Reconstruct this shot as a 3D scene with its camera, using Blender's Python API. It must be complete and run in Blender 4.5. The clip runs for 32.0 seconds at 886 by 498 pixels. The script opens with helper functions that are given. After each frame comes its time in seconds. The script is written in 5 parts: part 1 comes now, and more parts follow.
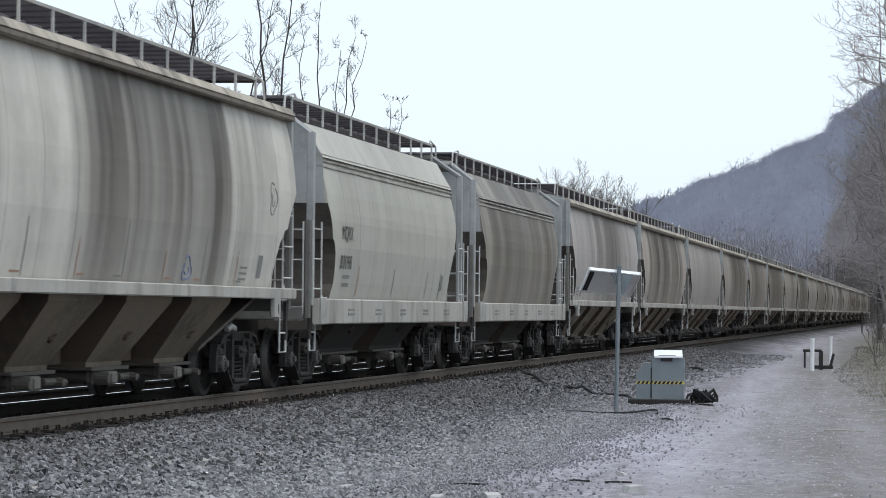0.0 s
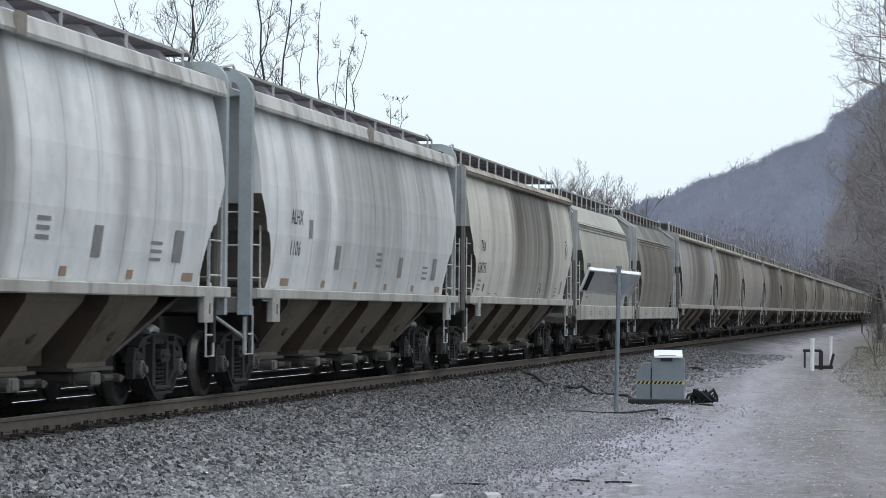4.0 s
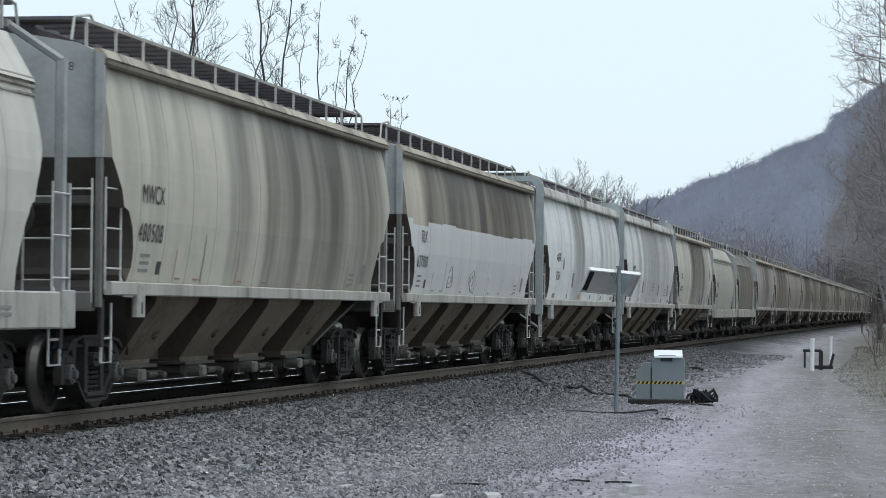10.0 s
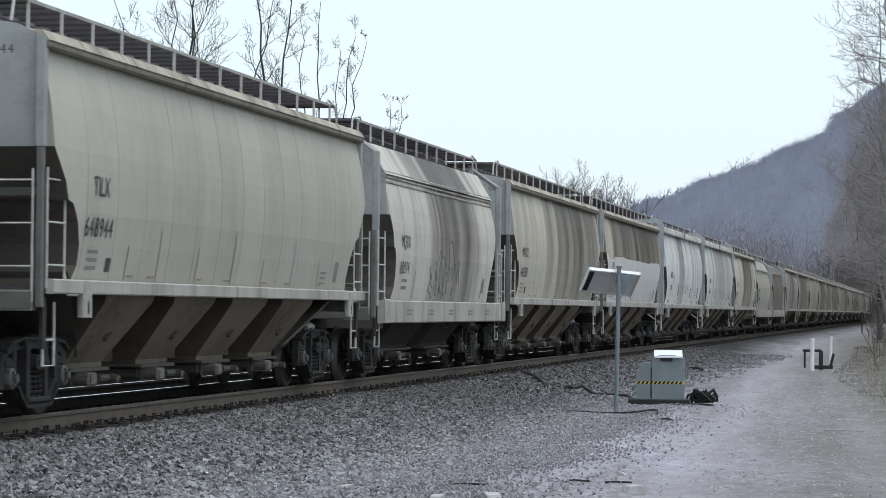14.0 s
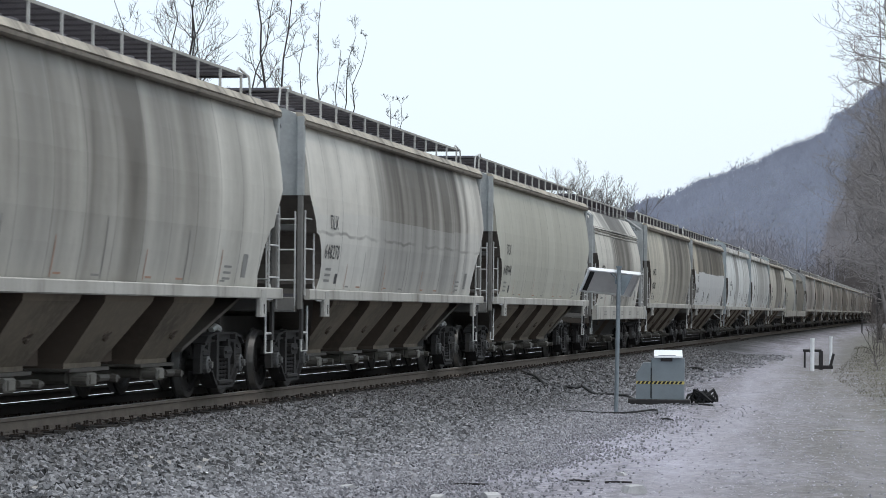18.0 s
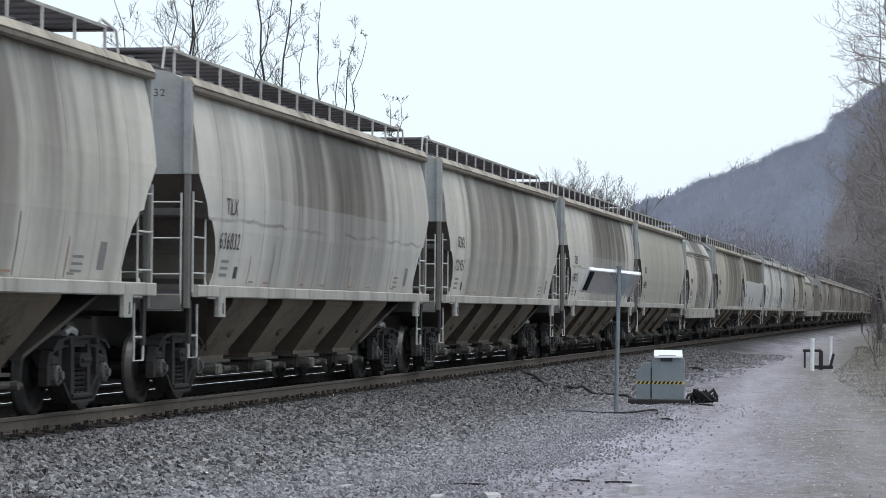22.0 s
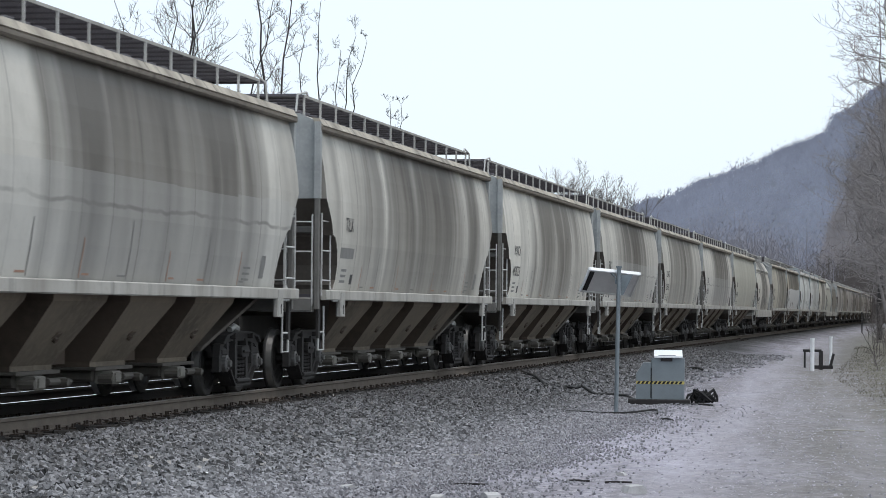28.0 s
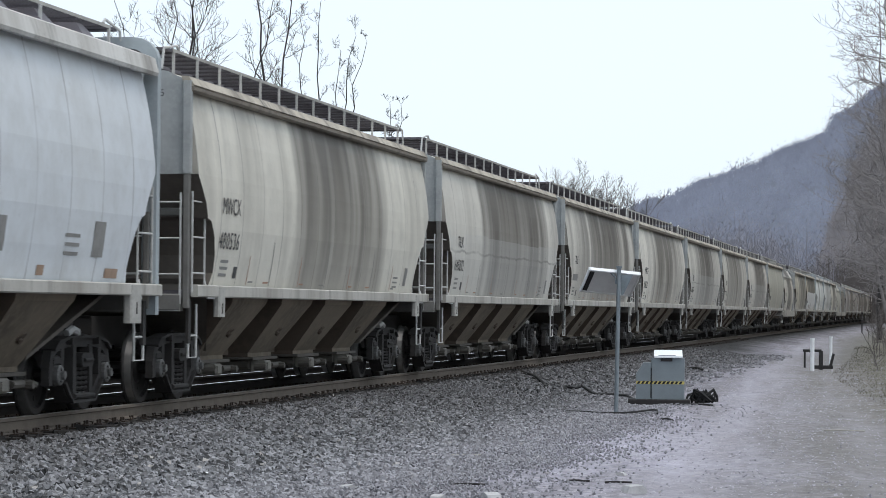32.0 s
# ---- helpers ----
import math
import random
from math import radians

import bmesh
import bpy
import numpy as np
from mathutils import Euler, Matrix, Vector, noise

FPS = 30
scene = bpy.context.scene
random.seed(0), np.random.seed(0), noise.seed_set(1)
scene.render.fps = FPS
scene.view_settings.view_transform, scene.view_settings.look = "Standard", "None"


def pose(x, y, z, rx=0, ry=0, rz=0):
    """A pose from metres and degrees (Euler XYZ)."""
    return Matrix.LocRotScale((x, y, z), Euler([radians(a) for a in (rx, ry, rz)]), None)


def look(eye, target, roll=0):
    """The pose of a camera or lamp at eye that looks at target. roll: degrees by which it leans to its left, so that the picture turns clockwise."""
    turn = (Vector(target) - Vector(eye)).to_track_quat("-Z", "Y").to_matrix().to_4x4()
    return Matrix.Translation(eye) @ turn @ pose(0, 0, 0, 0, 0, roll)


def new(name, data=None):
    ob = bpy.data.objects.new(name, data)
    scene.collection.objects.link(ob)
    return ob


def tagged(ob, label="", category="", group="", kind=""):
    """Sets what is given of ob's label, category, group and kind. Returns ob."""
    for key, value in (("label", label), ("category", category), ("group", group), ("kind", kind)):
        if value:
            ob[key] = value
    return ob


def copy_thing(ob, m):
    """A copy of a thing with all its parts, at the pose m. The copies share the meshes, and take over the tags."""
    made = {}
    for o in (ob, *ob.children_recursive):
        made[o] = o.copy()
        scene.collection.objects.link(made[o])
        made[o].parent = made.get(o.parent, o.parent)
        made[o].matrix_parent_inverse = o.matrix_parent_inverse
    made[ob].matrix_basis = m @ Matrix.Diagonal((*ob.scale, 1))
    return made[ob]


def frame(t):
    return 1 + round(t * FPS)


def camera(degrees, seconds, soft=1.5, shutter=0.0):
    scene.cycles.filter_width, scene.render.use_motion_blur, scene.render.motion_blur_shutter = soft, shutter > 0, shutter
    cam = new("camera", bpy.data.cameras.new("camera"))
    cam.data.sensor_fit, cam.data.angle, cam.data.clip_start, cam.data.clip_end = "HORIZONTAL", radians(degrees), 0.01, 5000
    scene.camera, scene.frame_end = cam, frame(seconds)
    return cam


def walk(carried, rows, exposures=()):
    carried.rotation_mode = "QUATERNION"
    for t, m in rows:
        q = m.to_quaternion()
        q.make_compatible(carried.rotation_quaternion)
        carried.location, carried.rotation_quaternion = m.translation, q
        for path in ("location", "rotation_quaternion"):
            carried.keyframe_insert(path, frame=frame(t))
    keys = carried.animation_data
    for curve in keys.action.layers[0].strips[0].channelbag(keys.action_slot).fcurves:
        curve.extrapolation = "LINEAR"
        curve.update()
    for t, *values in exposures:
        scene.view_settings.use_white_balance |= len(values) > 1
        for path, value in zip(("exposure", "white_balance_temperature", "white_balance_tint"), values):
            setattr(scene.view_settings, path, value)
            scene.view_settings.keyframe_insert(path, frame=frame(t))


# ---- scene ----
# One straight track on a steady 1 % climb: x across it (towards the road), y along it, z up.
GRADE, Y_ZERO = 0.00985, 26.886
EYE = (10.806, 0.0, 0.978)
HEADING, PITCH = 0.17739, 0.03212
cam = camera(18.585, 32.0, soft=0.75, shutter=0.25)
AIM = (EYE[0] - math.sin(HEADING) * math.cos(PITCH), math.cos(HEADING) * math.cos(PITCH), EYE[2] + math.sin(PITCH))
STAND = look(EYE, AIM, 0.63)
walk(cam, [(0, STAND), (32, STAND)], exposures=((0, 0.0, 6500, 10), (3.5, -0.02, 6480, 10), (6, -0.15, 6400, 4.5), (9, -0.14, 6400, 4.5), (11, -0.08, 6430, 7), (14, -0.02, 6460, 8), (19, 0.0, 6490, 9.5), (32, 0.02, 6500, 10)))


def rail_z(y):
    return GRADE * (y - Y_ZERO)


# ---- light: a bright overcast sky ----
SUN_EL, SUN_ROT = radians(68), radians(131)
world = bpy.data.worlds.new("overcast_sky")
scene.world = world
world.use_nodes = True
wn, wl = world.node_tree.nodes, world.node_tree.links
wn.clear()
sky = wn.new("ShaderNodeTexSky")
sky.sky_type, sky.sun_disc = "NISHITA", False
sky.sun_elevation, sky.sun_rotation = SUN_EL, SUN_ROT
sky.air_density, sky.dust_density, sky.ozone_density = 1.0, 4.0, 1.0
cloud = wn.new("ShaderNodeMixRGB")
cloud.inputs[0].default_value = 0.7
cloud.inputs[2].default_value = (10.8, 12.2, 13.4, 1)
back = wn.new("ShaderNodeBackground")
back.inputs[1].default_value = 0.1075
wout = wn.new("ShaderNodeOutputWorld")
wl.new(sky.outputs[0], cloud.inputs[1])
wl.new(cloud.outputs[0], back.inputs[0])
wl.new(back.outputs[0], wout.inputs[0])
sun = new("sun", bpy.data.lights.new("sun", "SUN"))
sun.data.energy, sun.data.angle, sun.data.color = 0.9, radians(20), (1.0, 0.92, 0.83)
sun.matrix_world = look((14, 18, 45), (0, 30, 0))


# ---- materials ----
class Net:
    """A small node builder."""

    def __init__(self, name):
        self.mat = bpy.data.materials.new(name)
        self.mat.use_nodes = True
        self.n, self.l = self.mat.node_tree.nodes, self.mat.node_tree.links
        self.bsdf = self.n["Principled BSDF"]
        self.coord = self.n.new("ShaderNodeTexCoord")

    def put(self, value, socket):
        if isinstance(value, (int, float)):
            socket.default_value = value
        elif isinstance(value, tuple):
            socket.default_value = (*value, 1) if len(value) == 3 and socket.type == "RGBA" else value
        else:
            self.l.new(value, socket)

    def math(self, op, a, b=0.0, clamp=False):
        m = self.n.new("ShaderNodeMath")
        m.operation, m.use_clamp = op, clamp
        self.put(a, m.inputs[0]), self.put(b, m.inputs[1])
        return m.outputs[0]

    def mix(self, fac, a, b):
        m = self.n.new("ShaderNodeMixRGB")
        self.put(fac, m.inputs[0]), self.put(a, m.inputs[1]), self.put(b, m.inputs[2])
        return m.outputs[0]

    def xyz(self, kind="Object"):
        s = self.n.new("ShaderNodeSeparateXYZ")
        self.l.new(self.coord.outputs[kind], s.inputs[0])
        return s.outputs

    def vec(self, x, y, z):
        c = self.n.new("ShaderNodeCombineXYZ")
        self.put(x, c.inputs[0]), self.put(y, c.inputs[1]), self.put(z, c.inputs[2])
        return c.outputs[0]

    def noise(self, vector, scale, detail=4.0, rough=0.55):
        t = self.n.new("ShaderNodeTexNoise")
        if vector is not None:
            self.l.new(vector, t.inputs["Vector"])
        else:
            self.l.new(self.coord.outputs["Object"], t.inputs["Vector"])
        t.inputs["Scale"].default_value, t.inputs["Detail"].default_value = scale, detail
        t.inputs["Roughness"].default_value = rough
        return t.outputs["Fac"]

    def ramp(self, fac, low, high):
        m = self.n.new("ShaderNodeMapRange")
        m.inputs[1].default_value, m.inputs[2].default_value = low, high
        self.put(fac, m.inputs[0])
        return m.outputs[0]

    def voronoi(self, vector, scale, out="Color"):
        t = self.n.new("ShaderNodeTexVoronoi")
        if vector is not None:
            self.l.new(vector, t.inputs["Vector"])
        else:
            self.l.new(self.coord.outputs["Object"], t.inputs["Vector"])
        t.inputs["Scale"].default_value = scale
        return t.outputs[out]

    def done(self, color, rough=0.7, metal=0.0, height=None, strength=0.3, distance=0.01):
        self.put(color, self.bsdf.inputs["Base Color"])
        self.put(rough, self.bsdf.inputs["Roughness"])
        self.bsdf.inputs["Metallic"].default_value = metal
        if height is not None:
            b = self.n.new("ShaderNodeBump")
            b.inputs["Strength"].default_value, b.inputs["Distance"].default_value = strength, distance
            self.l.new(height, b.inputs["Height"])
            self.l.new(b.outputs[0], self.bsdf.inputs["Normal"])
        return self.mat


def plain(name, color, rough=0.6, metal=0.0, spot=0.25, scale=6.0, bump=0.15):
    """Paint, metal or wood with blotches at two scales."""
    net = Net(name)
    big, fine = net.noise(None, scale, 3), net.noise(None, scale * 9, 5)
    dark = tuple(c * 0.55 for c in color)
    c = net.mix(net.math("MULTIPLY", net.ramp(big, 0.4, 0.7), spot * 1.6), color, dark)
    c = net.mix(net.math("MULTIPLY", net.ramp(fine, 0.45, 0.75), spot), c, tuple(min(1, v * 1.25) for v in color))
    return net.done(c, rough, metal, fine, bump, 0.004)


def dripped(name, color, amount):
    """Trim with black-brown drips of uneven width, different on every car."""
    net = Net(name)
    info = net.n.new("ShaderNodeObjectInfo")
    x, y, z = net.xyz()
    yy = net.math("ADD", y, net.math("MULTIPLY", info.outputs["Random"], 53.0))
    wide = net.noise(net.vec(net.math("MULTIPLY", yy, 0.8), 0.0, 0.0), 1.0, 4, 0.6)
    fine = net.noise(net.vec(net.math("MULTIPLY", yy, 3.2), 0.0, net.math("MULTIPLY", z, 0.6)), 1.0, 4, 0.6)
    spots = net.noise(None, 12.0, 5, 0.7)
    c = net.mix(net.math("MULTIPLY", net.ramp(wide, 0.45, 0.66), amount, True), color, (0.15, 0.125, 0.10))
    c = net.mix(net.math("MULTIPLY", net.ramp(fine, 0.54, 0.7), amount, True), c, (0.09, 0.078, 0.066))
    c = net.mix(net.math("MULTIPLY", net.ramp(spots, 0.55, 0.8), 0.5), c, (0.22, 0.18, 0.14))
    return net.done(c, 0.65, 0, spots, 0.2, 0.005)


def car_paint(name, patch=None):
    """Weathered car paint: the object's colour, with stains that run down from the roof.
    The object's alpha says how streaky it is; its zone gives the middle, half width and strength of the broad brown stain."""
    net = Net(name)
    info = net.n.new("ShaderNodeObjectInfo")
    zone = []
    for key in ("stain_mid", "stain_half", "stain_depth"):
        node = net.n.new("ShaderNodeAttribute")
        node.attribute_type, node.attribute_name = "OBJECT", key
        zone.append(node.outputs["Fac"])
    x, y, z = net.xyz()
    seed = net.math("MULTIPLY", info.outputs["Random"], 71.0)
    yy = net.math("ADD", y, seed)
    wav = net.math("MULTIPLY", net.noise(net.vec(yy, z, 0.0), 0.7, 2), 0.3)
    yw = net.math("ADD", yy, wav)

    def run(freq, fall, off, detail=4):
        return net.noise(net.vec(net.math("MULTIPLY", yw, freq), net.math("MULTIPLY", z, fall), net.math("ADD", seed, off)), 1.0, detail, 0.5)

    dirt = info.outputs["Alpha"]
    cloudy = net.noise(net.vec(yy, x, z), 2.3, 6, 0.65)
    # each streak ends at a height of its own
    reach = net.math("ADD", net.math("MULTIPLY", z, 0.33), net.math("MULTIPLY", run(1.1, 0.0, 5.0, 2), 2.1))
    fade = net.ramp(reach, 1.45, 2.25)
    broad = net.math("SUBTRACT", 1.0, net.math("DIVIDE", net.math("ABSOLUTE", net.math("SUBTRACT", y, zone[0])), net.math("MAXIMUM", zone[1], 0.1)))
    lump = net.math("ADD", broad, net.math("MULTIPLY", net.math("SUBTRACT", run(0.8, 0.05, 9.0, 3), 0.5), 3.2))
    a = net.math("MULTIPLY", net.ramp(lump, -0.35, 0.5), net.math("MULTIPLY", zone[2], 1.75), True)
    a = net.math("MULTIPLY", a, net.math("ADD", net.math("MULTIPLY", fade, 0.5), 0.5), True)
    a = net.math("MULTIPLY", a, net.ramp(broad, -0.4, 0.1), True)
    b = net.math("MULTIPLY", net.math("MULTIPLY", net.ramp(run(0.75, 0.03, 1.0, 2), 0.47, 0.66), fade), dirt, True)
    thin = net.math("MULTIPLY", net.ramp(run(2.3, 0.05, 2.0, 3), 0.56, 0.72), fade)
    c = net.math("MULTIPLY", thin, net.math("ADD", net.math("MULTIPLY", dirt, 0.42), 0.03), True)
    pale = net.math("MULTIPLY", net.ramp(run(1.1, 0.04, 3.0, 2), 0.54, 0.72), 0.35)
    col = net.mix(net.math("MULTIPLY", net.ramp(cloudy, 0.42, 0.8), 0.35), info.outputs["Color"], (0.29, 0.275, 0.24))
    col = net.mix(a, col, (0.066, 0.054, 0.042))
    col = net.mix(net.math("MULTIPLY", b, 0.85, True), col, (0.060, 0.052, 0.045))
    col = net.mix(pale, col, info.outputs["Color"])
    col = net.mix(c, col, (0.085, 0.078, 0.07))
    if patch:
        # repainted lower part with a stepped upper edge
        step = net.math("MULTIPLY", net.math("FLOOR", net.math("DIVIDE", y, 1.5)), 0.9)
        edge = net.math("ADD", patch[0], net.math("MULTIPLY", net.noise(net.vec(step, 3.0, 1.0), 1.0, 0), 0.28))
        fresh = net.math("MULTIPLY", net.math("LESS_THAN", z, edge), patch[1])
        col = net.mix(fresh, col, net.mix(net.math("MULTIPLY", c, 0.6), patch[2], (0.3, 0.29, 0.27)))
        # a wavering dark weld line under it
        deep = 0.6 if patch[1] < 0.5 else 0.0
        sag = net.math("ADD", net.math("MULTIPLY", net.noise(net.vec(yy, 8.0, 0.0), 0.9, 3), 0.22), patch[0] - 0.32)
        line = net.ramp(net.math("ABSOLUTE", net.math("SUBTRACT", z, sag)), 0.035, 0.012)
        col = net.mix(net.math("MULTIPLY", net.math("MULTIPLY", line, deep), net.ramp(net.noise(net.vec(yy, 1.0, 5.0), 0.8, 3), 0.35, 0.6)), col, (0.09, 0.082, 0.075))
    # each side sheet has a slightly different tone
    sheet = net.noise(net.vec(net.math("FLOOR", net.math("DIVIDE", net.math("ADD", y, 40.58), 1.16)), seed, 0.0), 3.7, 0)
    col = net.mix(net.math("MULTIPLY", net.ramp(sheet, 0.3, 0.7), 0.12), col, (0.72, 0.71, 0.66))
    # weld seams between the side sheets
    fr = net.math("FRACT", net.math("DIVIDE", net.math("ADD", y, 40.0), 1.16))
    seam = net.math("LESS_THAN", net.math("ABSOLUTE", net.math("SUBTRACT", fr, 0.5)), 0.012)
    patchy = net.ramp(net.noise(net.vec(yy, z, 2.0), 0.6, 2), 0.4, 0.6)
    col = net.mix(net.math("MULTIPLY", net.math("MULTIPLY", seam, net.math("ADD", net.math("MULTIPLY", patchy, 0.7), 0.3)), 0.6), col, (0.07, 0.062, 0.055))
    soot = net.ramp(net.noise(None, 9.0, 6, 0.7), 0.6, 0.8)
    col = net.mix(net.math("MULTIPLY", soot, 0.3), col, (0.16, 0.14, 0.12))
    buckle = net.noise(net.vec(net.math("MULTIPLY", yy, 0.9), net.math("MULTIPLY", z, 0.25), seed), 1.0, 2)
    relief = net.math("ADD", net.math("ADD", cloudy, net.math("MULTIPLY", seam, 0.7)), net.math("MULTIPLY", buckle, 7.0))
    return net.done(col, 0.55, 0.0, relief, 0.3, 0.014)


PAINT = car_paint("weathered_car_paint")
PAINT_FRESH = car_paint("patched_car_paint", (2.72, 0.85, (0.68, 0.69, 0.70)))
PAINT_LINE = car_paint("banded_car_paint", (2.62, 0.22, (0.52, 0.53, 0.53)))
TRIM = plain("sill_paint", (0.42, 0.41, 0.385), 0.6, 0, 0.5, 3)
SILL = dripped("dirty_side_sill", (0.46, 0.445, 0.41), 0.55)
CHORD = dripped("stained_top_chord", (0.40, 0.385, 0.35), 0.9)
TRIM_DIRTY = plain("rust_streaked_trim", (0.30, 0.27, 0.23), 0.7, 0, 0.6, 3)
FASCIA = dripped("stained_fascia", (0.45, 0.405, 0.33), 0.95)
FASCIA_WHITE = dripped("white_fascia", (0.60, 0.59, 0.565), 0.65)
FRAME_GREY = plain("pale_blue_frame", (0.36, 0.40, 0.42), 0.55, 0, 0.3, 2)
HOUSING = plain("pale_gate_housing", (0.20, 0.188, 0.165), 0.7, 0, 0.4, 6)
END_GREY = plain("end_panel_grey", (0.37, 0.385, 0.385), 0.6, 0, 0.35, 2)
POST = plain("dark_corner_post", (0.17, 0.165, 0.155), 0.7, 0, 0.4, 3)
SLOPE = plain("brown_slope_sheet", (0.125, 0.108, 0.093), 0.8, 0, 0.5, 1.6)
# drips over a base darkened for the shadow line below the fascia
LIP = dripped("stained_shade_lip", (0.20, 0.175, 0.145), 0.9)
HATCH = plain("dark_hatch_trough", (0.17, 0.16, 0.18), 0.7, 0.0, 0.3, 2)
LADDER = plain("worn_ladder_paint", (0.56, 0.56, 0.55), 0.6, 0, 0.4, 7)
# grime on the vibrators; on bay ends and valley plates it stands for shade
SHADED_GRIME = plain("shaded_brown_grime", (0.100, 0.075, 0.058), 0.85, 0, 0.5, 1.4)
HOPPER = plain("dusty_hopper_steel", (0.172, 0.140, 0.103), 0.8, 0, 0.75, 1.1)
DARK = plain("dark_underframe", (0.028, 0.025, 0.023), 0.8, 0, 0.4, 4)
TRUCK = plain("truck_casting", (0.034, 0.031, 0.030), 0.8, 0.0, 0.6, 5)
CAP = plain("worn_bearing_cap", (0.13, 0.128, 0.125), 0.5, 0.1, 0.6, 14)
WHEEL = plain("wheel_steel", (0.022, 0.020, 0.019), 0.5, 0.2, 0.5, 4)
TREAD = plain("worn_tread", (0.20, 0.195, 0.19), 0.45, 0.6, 0.3, 8)
GALV = plain("galvanised_roofwalk", (0.105, 0.098, 0.112), 0.7, 0.1, 0.3, 5)
WHITE_ROD = plain("white_rod", (0.50, 0.50, 0.49), 0.5, 0, 0.25, 8)
GATE = plain("gate_grey", (0.095, 0.086, 0.074), 0.7, 0, 0.4, 6)
LETTER = plain("black_stencil", (0.06, 0.06, 0.063), 0.7, 0, 0.2, 9)
LETTER_RED = plain("faded_red_stencil", (0.42, 0.25, 0.18), 0.7, 0, 0.3, 9)
LETTER_GREY = plain("faded_grey_stencil", (0.25, 0.245, 0.235), 0.7, 0, 0.3, 9)
ORANGE = plain("orange_label", (0.34, 0.235, 0.17), 0.7, 0, 0.3, 9)


# ---- mesh helpers ----
class Geo:
    """Points and faces of one mesh."""

    def __init__(self):
        self.v, self.f = [], []

    def add(self, verts, faces):
        k = len(self.v)
        self.v += [tuple(p) for p in verts]
        self.f += [tuple(i + k for i in f) for f in faces]
        return self

    def box(self, x0, x1, y0, y1, z0, z1, cut=0.0):
        """A box; cut chamfers the edges along its longest way."""
        if cut <= 0:
            p = [(x, y, z) for x in (x0, x1) for y in (y0, y1) for z in (z0, z1)]
            return self.add(p, [(0, 1, 3, 2), (4, 6, 7, 5), (0, 4, 5, 1), (2, 3, 7, 6), (0, 2, 6, 4), (1, 5, 7, 3)])
        size = (x1 - x0, y1 - y0, z1 - z0)
        ax = size.index(max(size))
        lo, hi = (x0, y0, z0), (x1, y1, z1)
        u, w = [i for i in range(3) if i != ax]
        ring = []
        for a, b in ((lo[u] + cut, lo[w]), (hi[u] - cut, lo[w]), (hi[u], lo[w] + cut), (hi[u], hi[w] - cut),
                     (hi[u] - cut, hi[w]), (lo[u] + cut, hi[w]), (lo[u], hi[w] - cut), (lo[u], lo[w] + cut)):
            ring.append((a, b))
        pts = []
        for end in (lo[ax], hi[ax]):
            for a, b in ring:
                q = [0, 0, 0]
                q[ax], q[u], q[w] = end, a, b
                pts.append(tuple(q))
        faces = [(i, (i + 1) % 8, 8 + (i + 1) % 8, 8 + i) for i in range(8)] + [tuple(range(7, -1, -1)), tuple(range(8, 16))]
        return self.add(pts, faces)

    def tube(self, a, b, r, n=6, r2=None):
        a, b = Vector(a), Vector(b)
        d = (b - a).normalized()
        u = d.orthogonal().normalized()
        w = d.cross(u)
        r2 = r if r2 is None else r2
        pts = [a + (u * math.cos(t) + w * math.sin(t)) * r for t in [2 * math.pi * i / n for i in range(n)]]
        pts += [b + (u * math.cos(t) + w * math.sin(t)) * r2 for t in [2 * math.pi * i / n for i in range(n)]]
        return self.add(pts, [(i, (i + 1) % n, n + (i + 1) % n, n + i) for i in range(n)] + [tuple(range(n - 1, -1, -1)), tuple(range(n, 2 * n))])

    def pipe(self, points, r, n=6):
        """One bent round rod through all the points."""
        p = [Vector(q) for q in points]
        k0, u = len(self.v), None
        for i, q in enumerate(p):
            d = (p[min(i + 1, len(p) - 1)] - p[max(i - 1, 0)]).normalized()
            u = (d.orthogonal() if u is None or abs(u.dot(d)) > .98 else u - d * u.dot(d)).normalized()
            w = d.cross(u)
            self.v += [tuple(q + (u * math.cos(2 * math.pi * j / n) + w * math.sin(2 * math.pi * j / n)) * r) for j in range(n)]
        for i in range(len(p) - 1):
            self.f += [(k0 + i * n + j, k0 + i * n + (j + 1) % n, k0 + (i + 1) * n + (j + 1) % n, k0 + (i + 1) * n + j) for j in range(n)]
        self.f += [tuple(k0 + j for j in range(n - 1, -1, -1)), tuple(k0 + (len(p) - 1) * n + j for j in range(n))]
        return self

    def lathe_x(self, prof, n=20, cy=0.0, cz=0.0):
        """prof: (x, radius) pairs turned about the x axis."""
        pts = []
        for x, r in prof:
            pts += [(x, cy + r * math.cos(2 * math.pi * i / n), cz + r * math.sin(2 * math.pi * i / n)) for i in range(n)]
        faces = []
        for k in range(len(prof) - 1):
            faces += [(k * n + i, k * n + (i + 1) % n, (k + 1) * n + (i + 1) % n, (k + 1) * n + i) for i in range(n)]
        return self.add(pts, faces)

    def extrude(self, prof, axis, a, b):
        """A closed profile in the other two axes, pulled from a to b along axis (0, 1, 2)."""
        u, w = [i for i in range(3) if i != axis]
        n, pts = len(prof), []
        for end in (a, b):
            for p in prof:
                q = [0, 0, 0]
                q[axis], q[u], q[w] = end, p[0], p[1]
                pts.append(tuple(q))
        return self.add(pts, [(i, (i + 1) % n, n + (i + 1) % n, n + i) for i in range(n)] + [tuple(range(n - 1, -1, -1)), tuple(range(n, 2 * n))])

